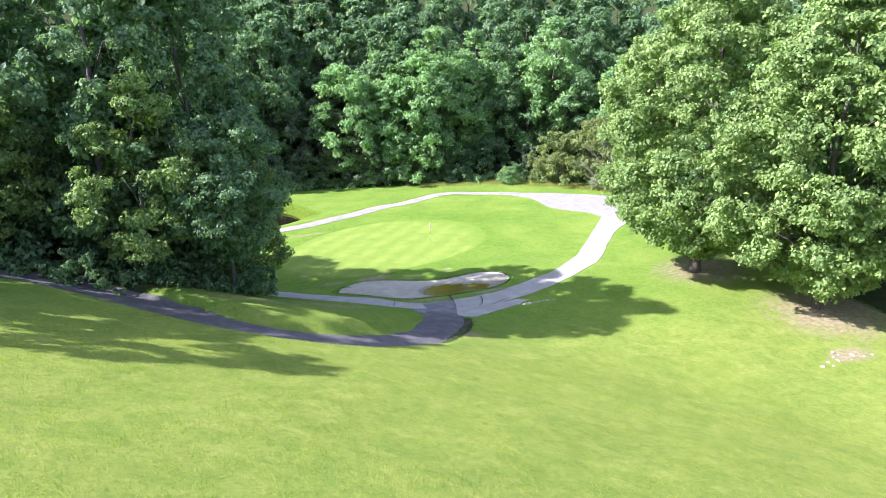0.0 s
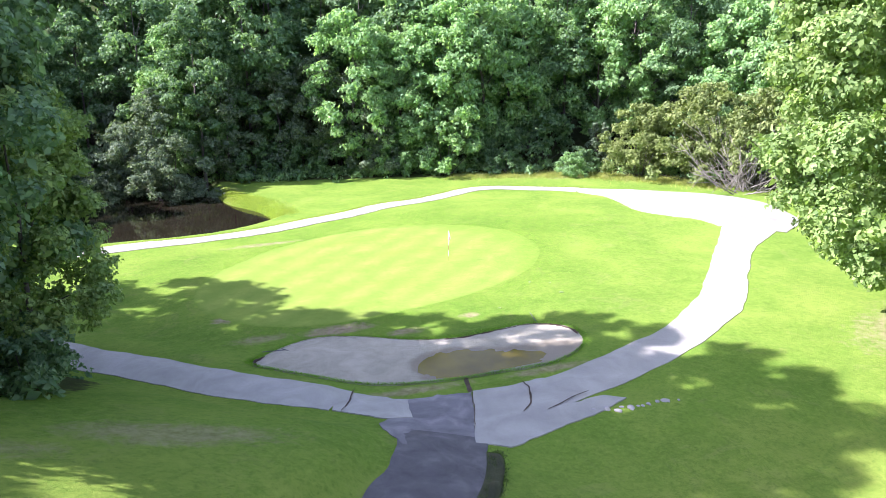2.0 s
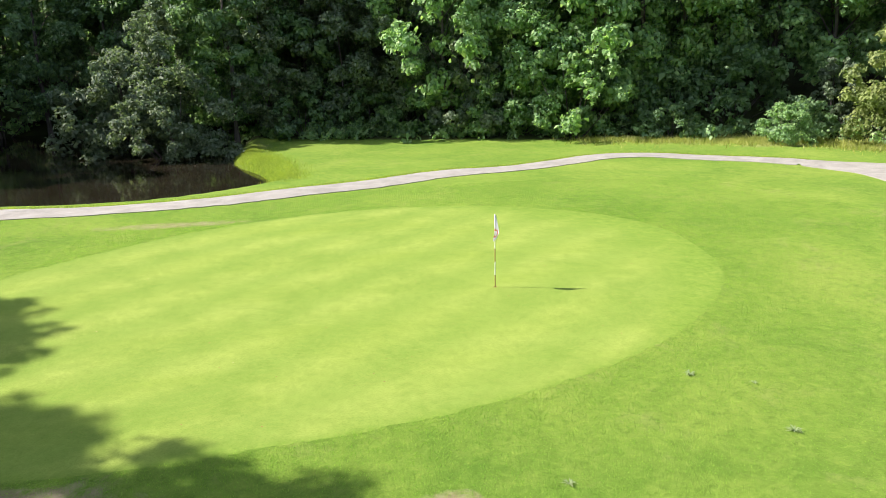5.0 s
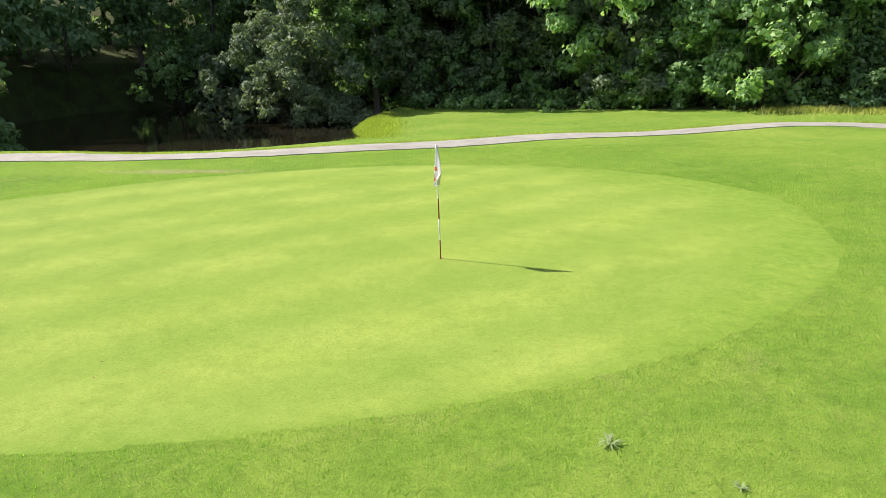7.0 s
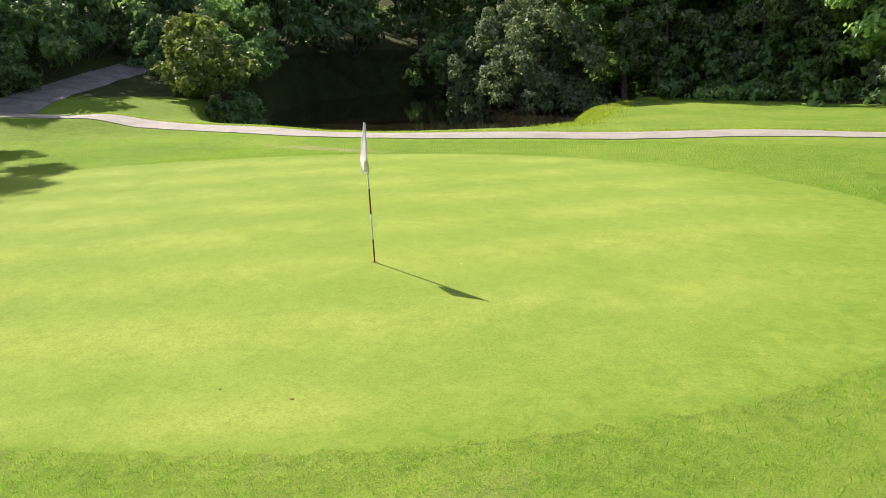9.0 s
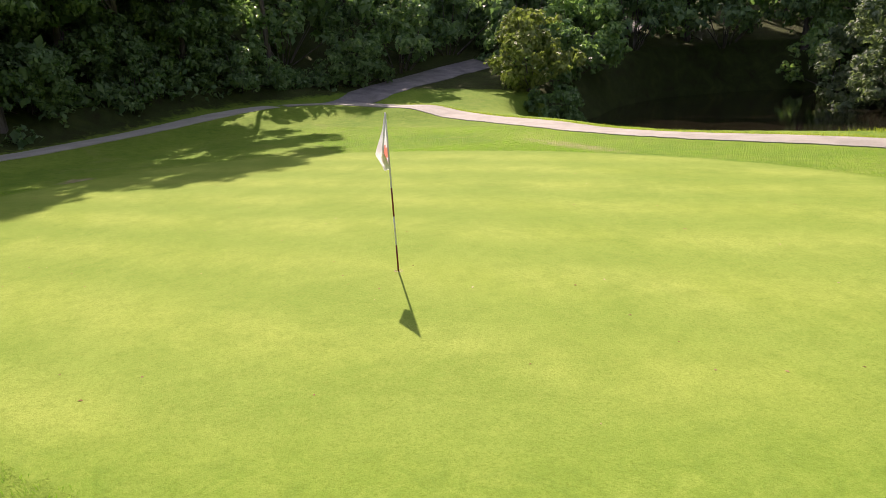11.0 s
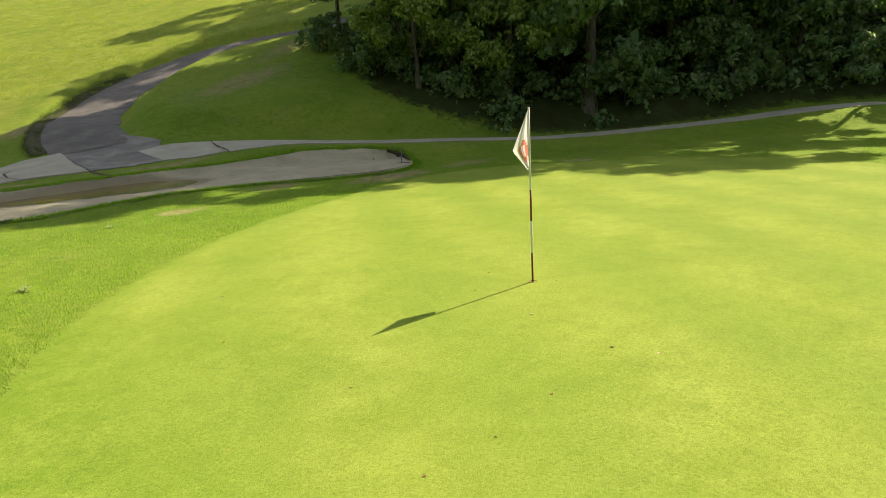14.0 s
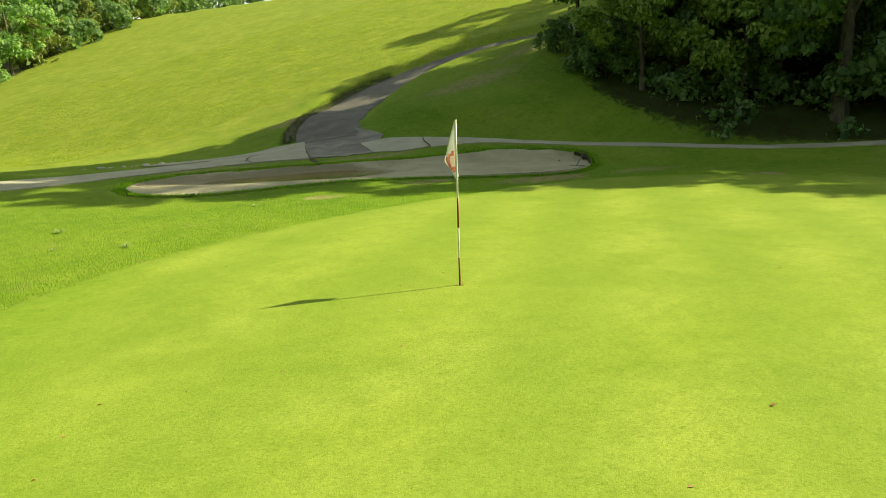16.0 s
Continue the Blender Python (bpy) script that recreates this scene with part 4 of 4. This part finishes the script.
# wood north of the green
north_kinds = [
    tree(21, 5.6, 2.2, 17000, 0.31, LEAF_FRESH, 31, "tall mid-green tree at the wood's edge", clumps=130, puff=0.8),
    tree(23, 5.4, 3.0, 15000, 0.32, LEAF_DARK, 32, "tall dark green woodland tree", clumps=130, puff=0.8),
    tree(18, 5.6, 1.6, 18000, 0.30, LEAF_MAPLE, 33, "spreading light green tree overhanging the lawn's edge", clumps=120, puff=0.8),
    tree(22, 5.4, 4.0, 5000, 0.52, LEAF_DARK, 34, "tall woodland tree of the rear rows"),
    tree(15, 4.6, 1.2, 15000, 0.25, LEAF_GREY, 35, "grey-green willow-like tree at the wood's edge", clumps=110, puff=0.8),
]
edge = loop_through([(-31, 52), (-22, 49), (-15, 46), (-8, 43.5), (0, 41), (8, 38), (14.5, 35.5), (21, 37), (28, 36), (36, 31), (43, 22), (47, 11), (47, -1), (44, -11), (38, -18)], 5.0, False)
pick = np.random.default_rng(5)
north_spots = []
for i, (x, y) in enumerate(edge):
    if x < -4:
        k = (1, 1, 4, 1, 0)[i % 5]
    elif x < 3:
        k = (4, 0)[i % 2]
    else:
        k = (2, 0, 2)[i % 3] if x < 23 else (0, 1, 2)[i % 3]
    north_spots.append((k, x + pick.normal(0, 0.7), y + pick.normal(0, 0.7), pick.uniform(0, 360), pick.uniform(0.85, 1.08)))
for row, out in ((1, 7.0), (2, 14.5), (3, 23.0), (4, 34.0)):
    for x, y in offset(edge, out)[::1 if row < 3 else 2]:
        north_spots.append(((int(pick.choice([1, 3, 3, 3, 3])) if row == 1 else 3), x + pick.normal(0, 1.3), y + pick.normal(0, 1.3), pick.uniform(0, 360), pick.uniform(0.95, 1.15) + (0.25 if row > 2 else 0.0)))
north_spots += [(4, -18.5, 39.5, 40, 0.8), (1, -13.4, 41.2, 10, 0.85), (4, -10.6, 41.6, 200, 0.8)]
for x, y in ((50, 30), (-40, 52), (-47, 45), (-50, 36), (-46, 56), (-55, 50), (-38, 60), (-56, 40), (-60, 28), (-62, 58), (-54, 66), (-46, 72), (-70, 50), (-36, 76), (-76, 40), (45, 62), (53, 68), (60, 78), (72, 14), (80, 24), (67, 3), (64, 60)):
    north_spots.append((3, x, y, pick.uniform(0, 360), pick.uniform(0.9, 1.1)))
spread_copies(north_kinds, north_spots, "trees of the north wood")

# shrubs
shrub_kinds = [
    shrub(8.5, 3.0, 6000, 0.30, LEAF_GREY, 41, "grey-green bush at the foot of the wood"),
    shrub(6.5, 4.2, 7000, 0.30, LEAF_FRESH, 42, "broad leafy bush at the foot of the wood"),
    shrub(5.0, 3.4, 5000, 0.26, LEAF_OLIVE, 43, "yellow-green sunlit bush beside the path"),
    shrub(4.0, 3.0, 4000, 0.28, LEAF_DARK, 44, "dark bramble bush in the shade"),
    shrub(6.5, 4.2, 3600, 0.36, LEAF_DARK, 45, "dark bush in the depth of the wood"),
    shrub(10.0, 5.6, 15000, 0.26, LEAF_OLIVE, 46, "large rounded olive-green bush in the sun"),
    shrub(7.5, 4.4, 15000, 0.22, LEAF_GREY, 47, "wide grey-green bush overhanging the pond"),
]
shrub_spots = [(0, 5.0, 36.6, 0, 1.0), (1, 12.2, 33.2, 40, 1.05), (1, 8.6, 36.0, 90, 0.9), (3, -2.5, 40.0, 0, 1.0), (3, -8, 41.5, 80, 1.1), (6, -17.0, 36.4, 10, 1.0), (6, -21.5, 40.0, 140, 1.15), (0, -21, 40, 60, 1.0),
               (2, -31.0, 19.5, 0, 1.0), (3, -28.2, 19.0, 30, 0.75), (3, -33.5, 22.5, 100, 1.0), (1, 23.6, 24.6, 200, 0.42), (3, 18.5, 30.4, 50, 0.7), (5, 29.6, 20.6, 0, 0.8), (5, 33.4, 16.6, 90, 1.0),
               (5, 37.0, 11.4, 160, 0.95), (0, 29.0, 27.5, 45, 0.6), (3, 26.0, 26.5, 10, 0.7), (3, -21.5, -17.8, 0, 0.6), (3, -24.0, -12.5, 30, 0.7), (3, -27.5, -7.5, 70, 0.75),
               (3, -31.5, -3.2, 150, 0.7), (3, -34.5, 2.5, 200, 0.8), (3, -28.5, -21.5, 250, 0.6), (3, -36, 9.5, 20, 0.8), (1, -38, 27, 0, 0.9), (3, -41, 24, 60, 1.0), (1, -36, 52, 10, 1.1),
               (3, -26, 51.5, 15, 1.2), (2, -2.6, -86.5, 0, 1.10), (2, -5.2, -92.5, 50, 1.00), (4, -8.0, -97.0, 90, 1.00), (2, -10.4, -101.5, 20, 1.10), (4, -13.5, -106.0, 70, 1.10), (2, -16.5, -110.5, 140, 1.20), (4, -20.5, -115.5, 0, 1.20), (2, -24.5, -121.0, 60, 1.25), (4, -29.0, -127.0, 0, 1.30), (2, -34.0, -133.0, 90, 1.30), (1, 3.5, -79.0, 0, 1.10), (4, -4.0, -97.0, 0, 1.50), (4, -11.0, -109.0, 0, 1.60), (4, -20.0, -122.0, 0, 1.60),
               (4, -28.5, -15.5, 0, 1.0), (4, -31.5, -10.5, 50, 1.1), (4, -35.0, -6.8, 100, 1.1), (4, -37.8, -1.0, 150, 1.1), (4, -40.5, 6.0, 200, 1.1), (3, -26.0, -16.0, 20, 0.9), (4, -36.5, -14.2, 10, 1.1),
               (3, -29.5, -9.2, 60, 0.9), (3, -33.0, -5.2, 80, 0.9), (3, -36.2, -0.2, 30, 0.9), (4, -40.0, 14.0, 70, 1.0), (4, -45.5, 20.0, 20, 1.1), (4, -48, 28, 0, 1.2), (4, -46, 38, 90, 1.3),
               (4, -44.5, 47, 45, 1.3), (4, -31, 56, 0, 1.3), (4, -39, 55, 0, 1.3), (3, -17, 50.5, 0, 1.2), (4, -12, 46, 0, 1.0), (4, -5, 44, 0, 0.9), (4, 2, 41.5, 70, 0.9), (4, 16.5, 35, 0, 0.8),
               (4, 20.5, 36, 0, 0.9), (4, 24.5, 33, 90, 0.9), (4, 38, 20, 0, 1.1), (4, 41, 8, 0, 1.2), (4, 38.5, -4, 0, 1.2), (4, 33, -14, 0, 1.2), (3, -22.5, -21.8, 0, 0.5), (3, -32, -21.8, 70, 0.6),
               (4, -44, -18.5, 0, 1.2), (4, -50, -6, 0, 1.2), (4, -50, 8, 0, 1.2), (4, -54, 28, 0, 1.3), (4, -40, -142, 0, 1.8), (4, -56, 14, 0, 1.5), (4, -58, 22, 40, 1.5), (4, -60, 32, 80, 1.5), (4, -55, 0, 0, 1.4), (4, -62, 8, 0, 1.6), (4, -64, 18, 20, 1.6), (4, -66, 28, 20, 1.6), (4, -52, 42, 20, 1.4)]
spread_copies(shrub_kinds, shrub_spots, "bushes of the wood's edge")

# far trees over the crest of the hill
for i, (x, y) in enumerate(((-1.0, -83.5), (4, -96), (-4, -108), (-14, -122), (-27, -138), (-40, -150), (-56, -160), (-74, -166), (12, -84))):
    far = copy_thing(north_kinds[2 if i == 0 else 3], pose(0, 0, 0))
    tagged(put(far, x, y, 50 * i, 0.85 if i == 0 else 1.1), group="trees over the hill's crest")


def carpet(name, line, wide, count, tall, size, material, seed, label, category):
    """Low leafy growth along a line, too dense to count."""
    rng = np.random.default_rng(seed)
    p = loop_through(line, 0.6, False)
    k = len(p) * 3
    c = p[rng.integers(0, len(p), k)] + rng.normal(0, 1, (k, 2)) * wide
    z = land(c[:, 0], c[:, 1])
    r = rng.uniform(0.35, 0.8, k) * tall
    me = leaves_mesh(name, np.c_[c, z + r * 0.45], r, count, size, material, rng, 0.8)
    return tagged(new(name, me), label, category, kind="stuff")


carpet("undergrowth", [(-46, -22.5), (-36, -19.2), (-30, -21.6), (-24, -19.5), (-22.5, -16), (-25.5, -10.5), (-30, -5.6), (-34.5, 0.5), (-36.5, 7.5)], 1.1, 16000, 1.1, 0.26, LEAF_DARK, 51,
       "low dark brambles and ferns under the trees", "undergrowth")
carpet("undergrowth", [(-14, 43), (-6, 40.5), (3, 37.8), (10, 35.2), (18, 32.2), (24, 29), (30, 24), (35, 16)], 1.2, 16000, 1.2, 0.26, LEAF_FRESH, 52,
       "low leafy brambles along the wood's foot", "undergrowth")


def blades(name, spots, length, width, material, seed, label, rise=0.0):
    """Single upright grass blades at plan points."""
    rng = np.random.default_rng(seed)
    n = len(spots)
    z = land(spots[:, 0], spots[:, 1]) + rise * rng.uniform(0.1, 1.0, n)
    ln = length * rng.uniform(0.5, 1.4, n)
    a = rng.uniform(0, 2 * math.pi, n)
    side = np.c_[np.cos(a), np.sin(a)] * (width * rng.uniform(0.6, 1.3, n))[:, None]
    lean = rng.normal(0, 0.45, (n, 2)) * ln[:, None]
    p0, p1 = np.c_[spots - side, z - 0.01], np.c_[spots + side, z - 0.01]
    p2 = np.c_[spots + lean, z + ln]
    v = np.stack([p0, p1, p2], 1).reshape(-1, 3).astype(np.float32)
    me = bpy.data.meshes.new(name)
    me.vertices.add(3 * n)
    me.vertices.foreach_set("co", v.ravel())
    me.loops.add(3 * n)
    me.loops.foreach_set("vertex_index", np.arange(3 * n, dtype=np.int32))
    me.polygons.add(n)
    me.polygons.foreach_set("loop_start", np.arange(0, 3 * n, 3, dtype=np.int32))
    me.update(calc_edges=True)
    me.materials.append(material)
    return tagged(new(name, me), label, "grass", kind="stuff")


def clear_of(p, lines, gap):
    keep = np.ones(len(p), bool)
    for line in lines:
        keep &= inside(p[:, 0], p[:, 1], line) < gap
    return p[keep]


grow = np.random.default_rng(61)
rough = np.c_[grow.uniform(-14, 15, 420000), grow.uniform(-12, 9, 420000)]
edge_d = inside(rough[:, 0], rough[:, 1], GREEN_LINE)
rough = rough[(edge_d < 0.16 * grow.uniform(0, 1, len(rough)) ** 2) & (grow.uniform(0, 1, len(rough)) < np.exp(np.minimum(edge_d, 0) / 3.5))]
rough = clear_of(rough, [BUNKER_LINE], 0.03)
fringe = np.c_[grow.uniform(-26, 16, 170000), grow.uniform(3, 15.5, 170000)]
to_path, _ = along(fringe[:, 0], fringe[:, 1], loop_through(W_LINE, 0.8, False))
edge_f = inside(fringe[:, 0], fringe[:, 1], GREEN_LINE)
fringe = fringe[(edge_f < 0.02) & (edge_f > -9) & (to_path > 1.1)]
rough = np.concatenate([rough, fringe])
blades("rough_grass", rough, 0.034, 0.0045, BLADE, 62, "short dense green grass round the putting green")
pick_b = BUNKER_LINE[grow.integers(0, len(BUNKER_LINE), 14000)] + grow.normal(0, 0.16, (14000, 2))
blades("lip_grass", clear_of(pick_b, [BUNKER_LINE], 0.04), 0.06, 0.012, BLADE, 63, "longer grass fringe hanging over the bunker's lip")
tuft_at = np.c_[grow.uniform(-40, 6, 11000), grow.uniform(-62, -33, 11000)]
hill_spots = tuft_at[grow.integers(0, len(tuft_at), 150000)] + grow.normal(0, 0.2, (150000, 2))
dist_r, _ = along(hill_spots[:, 0], hill_spots[:, 1], ASPHALT_LINE)
hill_spots = hill_spots[dist_r > 2.1]
blades("hill_grass", hill_spots, 0.05, 0.013, BLADE_DRY, 64, "mown grass tufts on the hillside")


def weed(seed, label):
    """A rosette of strap leaves."""
    rng = np.random.default_rng(seed)
    root = tagged(new("weed"), label, "weed")
    for k in range(26):
        a, ln, up = rng.uniform(0, 6.283), rng.uniform(0.10, 0.22), rng.uniform(0.02, 0.10)
        d, sd = np.array([math.cos(a), math.sin(a)]), np.array([-math.sin(a), math.cos(a)]) * 0.011
        v = [(*(sd * 0.3), 0), (*(-sd * 0.3), 0), (*(d * ln * 0.5 + sd), up), (*(d * ln * 0.5 - sd), up), (*(d * ln), up * 0.7)]
        part("leaf", mesh_from("leaf", v, [(0, 1, 3, 2), (2, 3, 4)], LEAF_PALE), root)
    return root


w1 = put(weed(71, "small grey-green weed rosette in the short grass"), 2.9, -6.0, 0, 0.85, 0.0)
tagged(w1, group="weeds")
for x, y, r in ((4.0, -6.55, 0.5), (3.7, -8.4, 0.9), (-0.6, -9.3, 0.7)):
    tagged(put(copy_thing(w1, pose(0, 0, 0)), x, y, 80 * r, r, 0.0), group="weeds")
fall = np.random.default_rng(72)
fp = np.c_[fall.uniform(-14, 7, 160), fall.uniform(-7, 9.5, 160)]
fp = fp[inside(fp[:, 0], fp[:, 1], GREEN_LINE) > 0.3]
lv, lf = [], []
for (x, y), z in zip(fp, hills(fp[:, 0], fp[:, 1]) + 0.010):
    a, r = fall.uniform(0, 6.28), fall.uniform(0.012, 0.03)
    k = len(lv)
    for q in range(4):
        lv.append((x + r * (1.0 if q % 2 == 0 else 0.55) * math.cos(a + q * 1.571), y + r * (1.0 if q % 2 == 0 else 0.55) * math.sin(a + q * 1.571), z + 0.006 * (q % 2)))
    lf.append((k, k + 1, k + 2, k + 3))
tagged(new("fallen_leaves", mesh_from("fallen_leaves", lv, lf, LEAF_LITTER, False)), "tiny fallen leaves scattered on the green", "leaf litter", kind="stuff")


def stone(seed):
    rng = np.random.default_rng(seed)
    bm = bmesh.new()
    bmesh.ops.create_icosphere(bm, subdivisions=2, radius=0.16)
    for v in bm.verts:
        v.co *= 1 + 0.35 * noise.noise(v.co * 6 + Vector((seed, 0, 0)))
        v.co.z *= 0.55
        v.co.x *= 1.4
    me = bpy.data.meshes.new("stone")
    bm.to_mesh(me)
    bm.free()
    me.materials.append(STONE)
    return tagged(new("stone", me), "pale broken stone lying in the grass", "stone", "loose stones")


stones = [stone(k) for k in range(3)]
lay_out = np.random.default_rng(81)
for i in range(26):
    if i < 13:
        x, y = -2.3 + 0.3 * i + lay_out.normal(0, 0.12), -21.4 - 0.03 * i + lay_out.normal(0, 0.1)
    else:
        x, y = 14.2 + lay_out.normal(0, 1.2), -38.2 + lay_out.normal(0, 0.5)
    ob = stones[i] if i < 3 else copy_thing(stones[i % 3], pose(0, 0, 0))
    put(ob, x, y, lay_out.uniform(0, 360), lay_out.uniform(0.35, 1.0), -0.01)


def dead_brush(label):
    """A tangle of bare twigs."""
    rng = np.random.default_rng(91)
    root = tagged(new("dead_brush"), label, "dead brush")
    for k in range(46):
        a, ln = rng.uniform(0, 6.283), rng.uniform(1.6, 3.8)
        d = np.array([math.cos(a) * rng.uniform(0.3, 0.9), math.sin(a) * rng.uniform(0.3, 0.9), rng.uniform(0.25, 1.0)])
        p0 = np.array([rng.normal(0, 0.5), rng.normal(0, 0.5), 0.0])
        bits = [tube([p0, p0 + d * ln * 0.5 + rng.normal(0, 0.12, 3), p0 + d * ln], [0.035, 0.022, 0.008], 4)]
        for q in range(5):
            s0 = p0 + d * ln * rng.uniform(0.35, 0.9)
            e = d * 0.6 + rng.normal(0, 0.55, 3)
            bits.append(tube([s0, s0 + e * 0.5, s0 + e], [0.014, 0.01, 0.005], 3))
        part("twig", mesh_from("twig", *join(bits), BARK_PALE), root)
    return root


put(dead_brush("grey leafless thicket of dry twigs beside a bush"), 33.6, 10.2, 0, 2.1)
ring_pts = offset(bank_run, 1.8)
ring_pts = ring_pts[grow.integers(0, len(ring_pts), 9000)] + grow.normal(0, 0.15, (9000, 2))
blades("ditch_weeds", ring_pts, 0.06, 0.012, LEAF_WEED, 65, "brown and dull green weeds on the ditch bank beside the road", rise=0.05)
verge = offset(loop_through(W_LINE[9:], 0.4, False), 1.22)
verge = verge[grow.integers(0, len(verge), 7000)] + grow.normal(0, 0.12, (7000, 2))
blades("path_verge_grass", verge, 0.10, 0.012, BLADE_DRY, 68, "tufts of pale longer grass along the path's edge")
bank_line = loop_through([(-8.0, 20.5), (-8.6, 23), (-9.4, 26.5), (-11.2, 31), (-12.2, 36)], 0.4, False)
bank_pts = bank_line[grow.integers(0, len(bank_line), 26000)] + grow.normal(0, 0.8, (26000, 2))
foot = loop_through([(13, 31.0), (15, 29.8), (21, 27.2), (26, 23.5), (30.5, 17.5), (33, 12)], 0.4, False)
foot = foot[grow.integers(0, len(foot), 15000)] + grow.normal(0, 1.1, (15000, 2))
blades("dry_grass", foot, 0.26, 0.025, STRAW, 67, "dry yellow tall grass at the wood's foot")
blades("bank_grass", bank_pts, 0.12, 0.016, BLADE_DRY, 66, "rough yellow-green grass on the pond bank")

# ---------------------------------------------------------------- flagstick


def flagstick():
    root = tagged(new("flagstick"), "striped red and white golf flagstick standing in the hole", "golf flag")
    z = 0.0
    bands = [(-0.1, 0.36, PAINT_RED), (0.36, 0.75, PAINT_WHITE), (0.75, 1.13, PAINT_RED), (1.13, 2.1, PAINT_WHITE)]
    for lo, hi, m in bands:
        me = mesh_from("pole_section", *tube([(0, 0, lo), (0, 0, (lo + hi) / 2), (0, 0, hi)], [0.0125, 0.012, 0.0115], 10), m)
        part("pole_section", me, root, "red painted section" if m is PAINT_RED else "white painted section")
    # limp cloth, gathered down the pole
    n, k = 22, 13
    v, f = [], []
    for i in range(n):
        t = i / (n - 1)
        wide = 0.19 * (t / 0.68) if t < 0.68 else 0.19 * (1 - 0.92 * (t - 0.68) / 0.32)
        for j in range(k):
            s = j / (k - 1)
            fold = 0.060 * math.sin(9.0 * s + 3.0 * t) * min(1.0, 3 * s) * (0.3 + t)
            back = 0.05 * math.sin(3.1 * s) * t
            out = wide * s
            v.append((0.012 + 0.50 * out + 0.87 * (fold - back), -0.87 * out + 0.50 * (fold - back), 2.085 - 0.68 * t - 0.05 * s * t))
    for i in range(n - 1):
        for j in range(k - 1):
            f.append((i * k + j, i * k + j + 1, (i + 1) * k + j + 1, (i + 1) * k + j))
    cloth = mesh_from("flag", v, f, FLAG_WHITE)
    cloth.materials.append(FLAG_RED)
    for p in cloth.polygons:
        i, j = divmod(p.index, k - 1)
        q = ((i - 14.5) / 4.2) ** 2 + ((j - 4.0) / 3.6) ** 2
        if 0.3 < q < 1.0 and not (i < 12 and j > 5):
            p.material_index = 1
    part("flag", cloth, root, "white cloth flag with a faded red emblem")
    return root


hole_z = float(turf_height(np.array([0.0]), np.array([0.0]))[0]) + 0.008
pin = flagstick()
pin.matrix_basis = pose(0, 0, hole_z)
ring = [(0.054 * math.cos(a), 0.054 * math.sin(a)) for a in np.linspace(0, 2 * math.pi, 24, endpoint=False)]
ring_in = [(0.047 * math.cos(a), 0.047 * math.sin(a)) for a in np.linspace(0, 2 * math.pi, 24, endpoint=False)]
cv = [(x, y, 0.004) for x, y in ring] + [(x, y, 0.005) for x, y in ring_in] + [(x, y, 0.001) for x, y in ring_in]
cf = [(i, (i + 1) % 24, 24 + (i + 1) % 24, 24 + i) for i in range(24)] + [(24 + i, 24 + (i + 1) % 24, 48 + (i + 1) % 24, 48 + i) for i in range(24)]
cup = tagged(new("hole_cup", mesh_from("hole_cup", cv, cf, PAINT_RED)), "round hole cup rim set in the green", "golf hole")
cup.matrix_basis = pose(0, 0, hole_z)


def rake(label):
    root = tagged(new("bunker_rake"), label, "rake")
    part("handle", mesh_from("handle", *tube([(0, 0, 0.03), (0, 0.7, 0.04), (0, 1.45, 0.05)], [0.02, 0.019, 0.018], 8), RAKE_GREY), root)
    head = bmesh.new()
    bmesh.ops.create_cube(head, size=1.0)
    bmesh.ops.scale(head, vec=(0.55, 0.05, 0.035), verts=head.verts)
    bmesh.ops.bevel(head, geom=head.edges[:], offset=0.008, segments=2)
    me = bpy.data.meshes.new("rake_head")
    head.to_mesh(me)
    head.free()
    me.materials.append(RAKE_GREY)
    part("rake_head", me, root).location = (0, 0, 0.02)
    for i in range(9):
        x = -0.24 + 0.06 * i
        part("tine", mesh_from("tine", *tube([(x, 0, 0.01), (x, 0.01, -0.05)], [0.008, 0.004], 6), RAKE_GREY), root)
    return root


def lay(ob, head, handle_end, lift=0.05):
    """Lay a rake with its head at one plan point and its handle towards another."""
    (x, y, z), (u, v, w) = head, handle_end
    yaw = math.degrees(math.atan2(v - y, u - x)) - 90
    tilt = math.degrees(math.atan2(w - z, math.hypot(u - x, v - y)))
    ob.matrix_basis = pose(x, y, z + lift, tilt, 0, yaw)


r1 = rake("grey bunker rake lying with its handle on the grass")
lay(r1, (0.15, -12.45, 0.05), (0.32, -11.1, 0.22))
r2 = rake("grey bunker rake propped against the bunker's lip")
lay(r2, (-12.3, -10.4, 0.10), (-13.5, -11.2, 0.52))
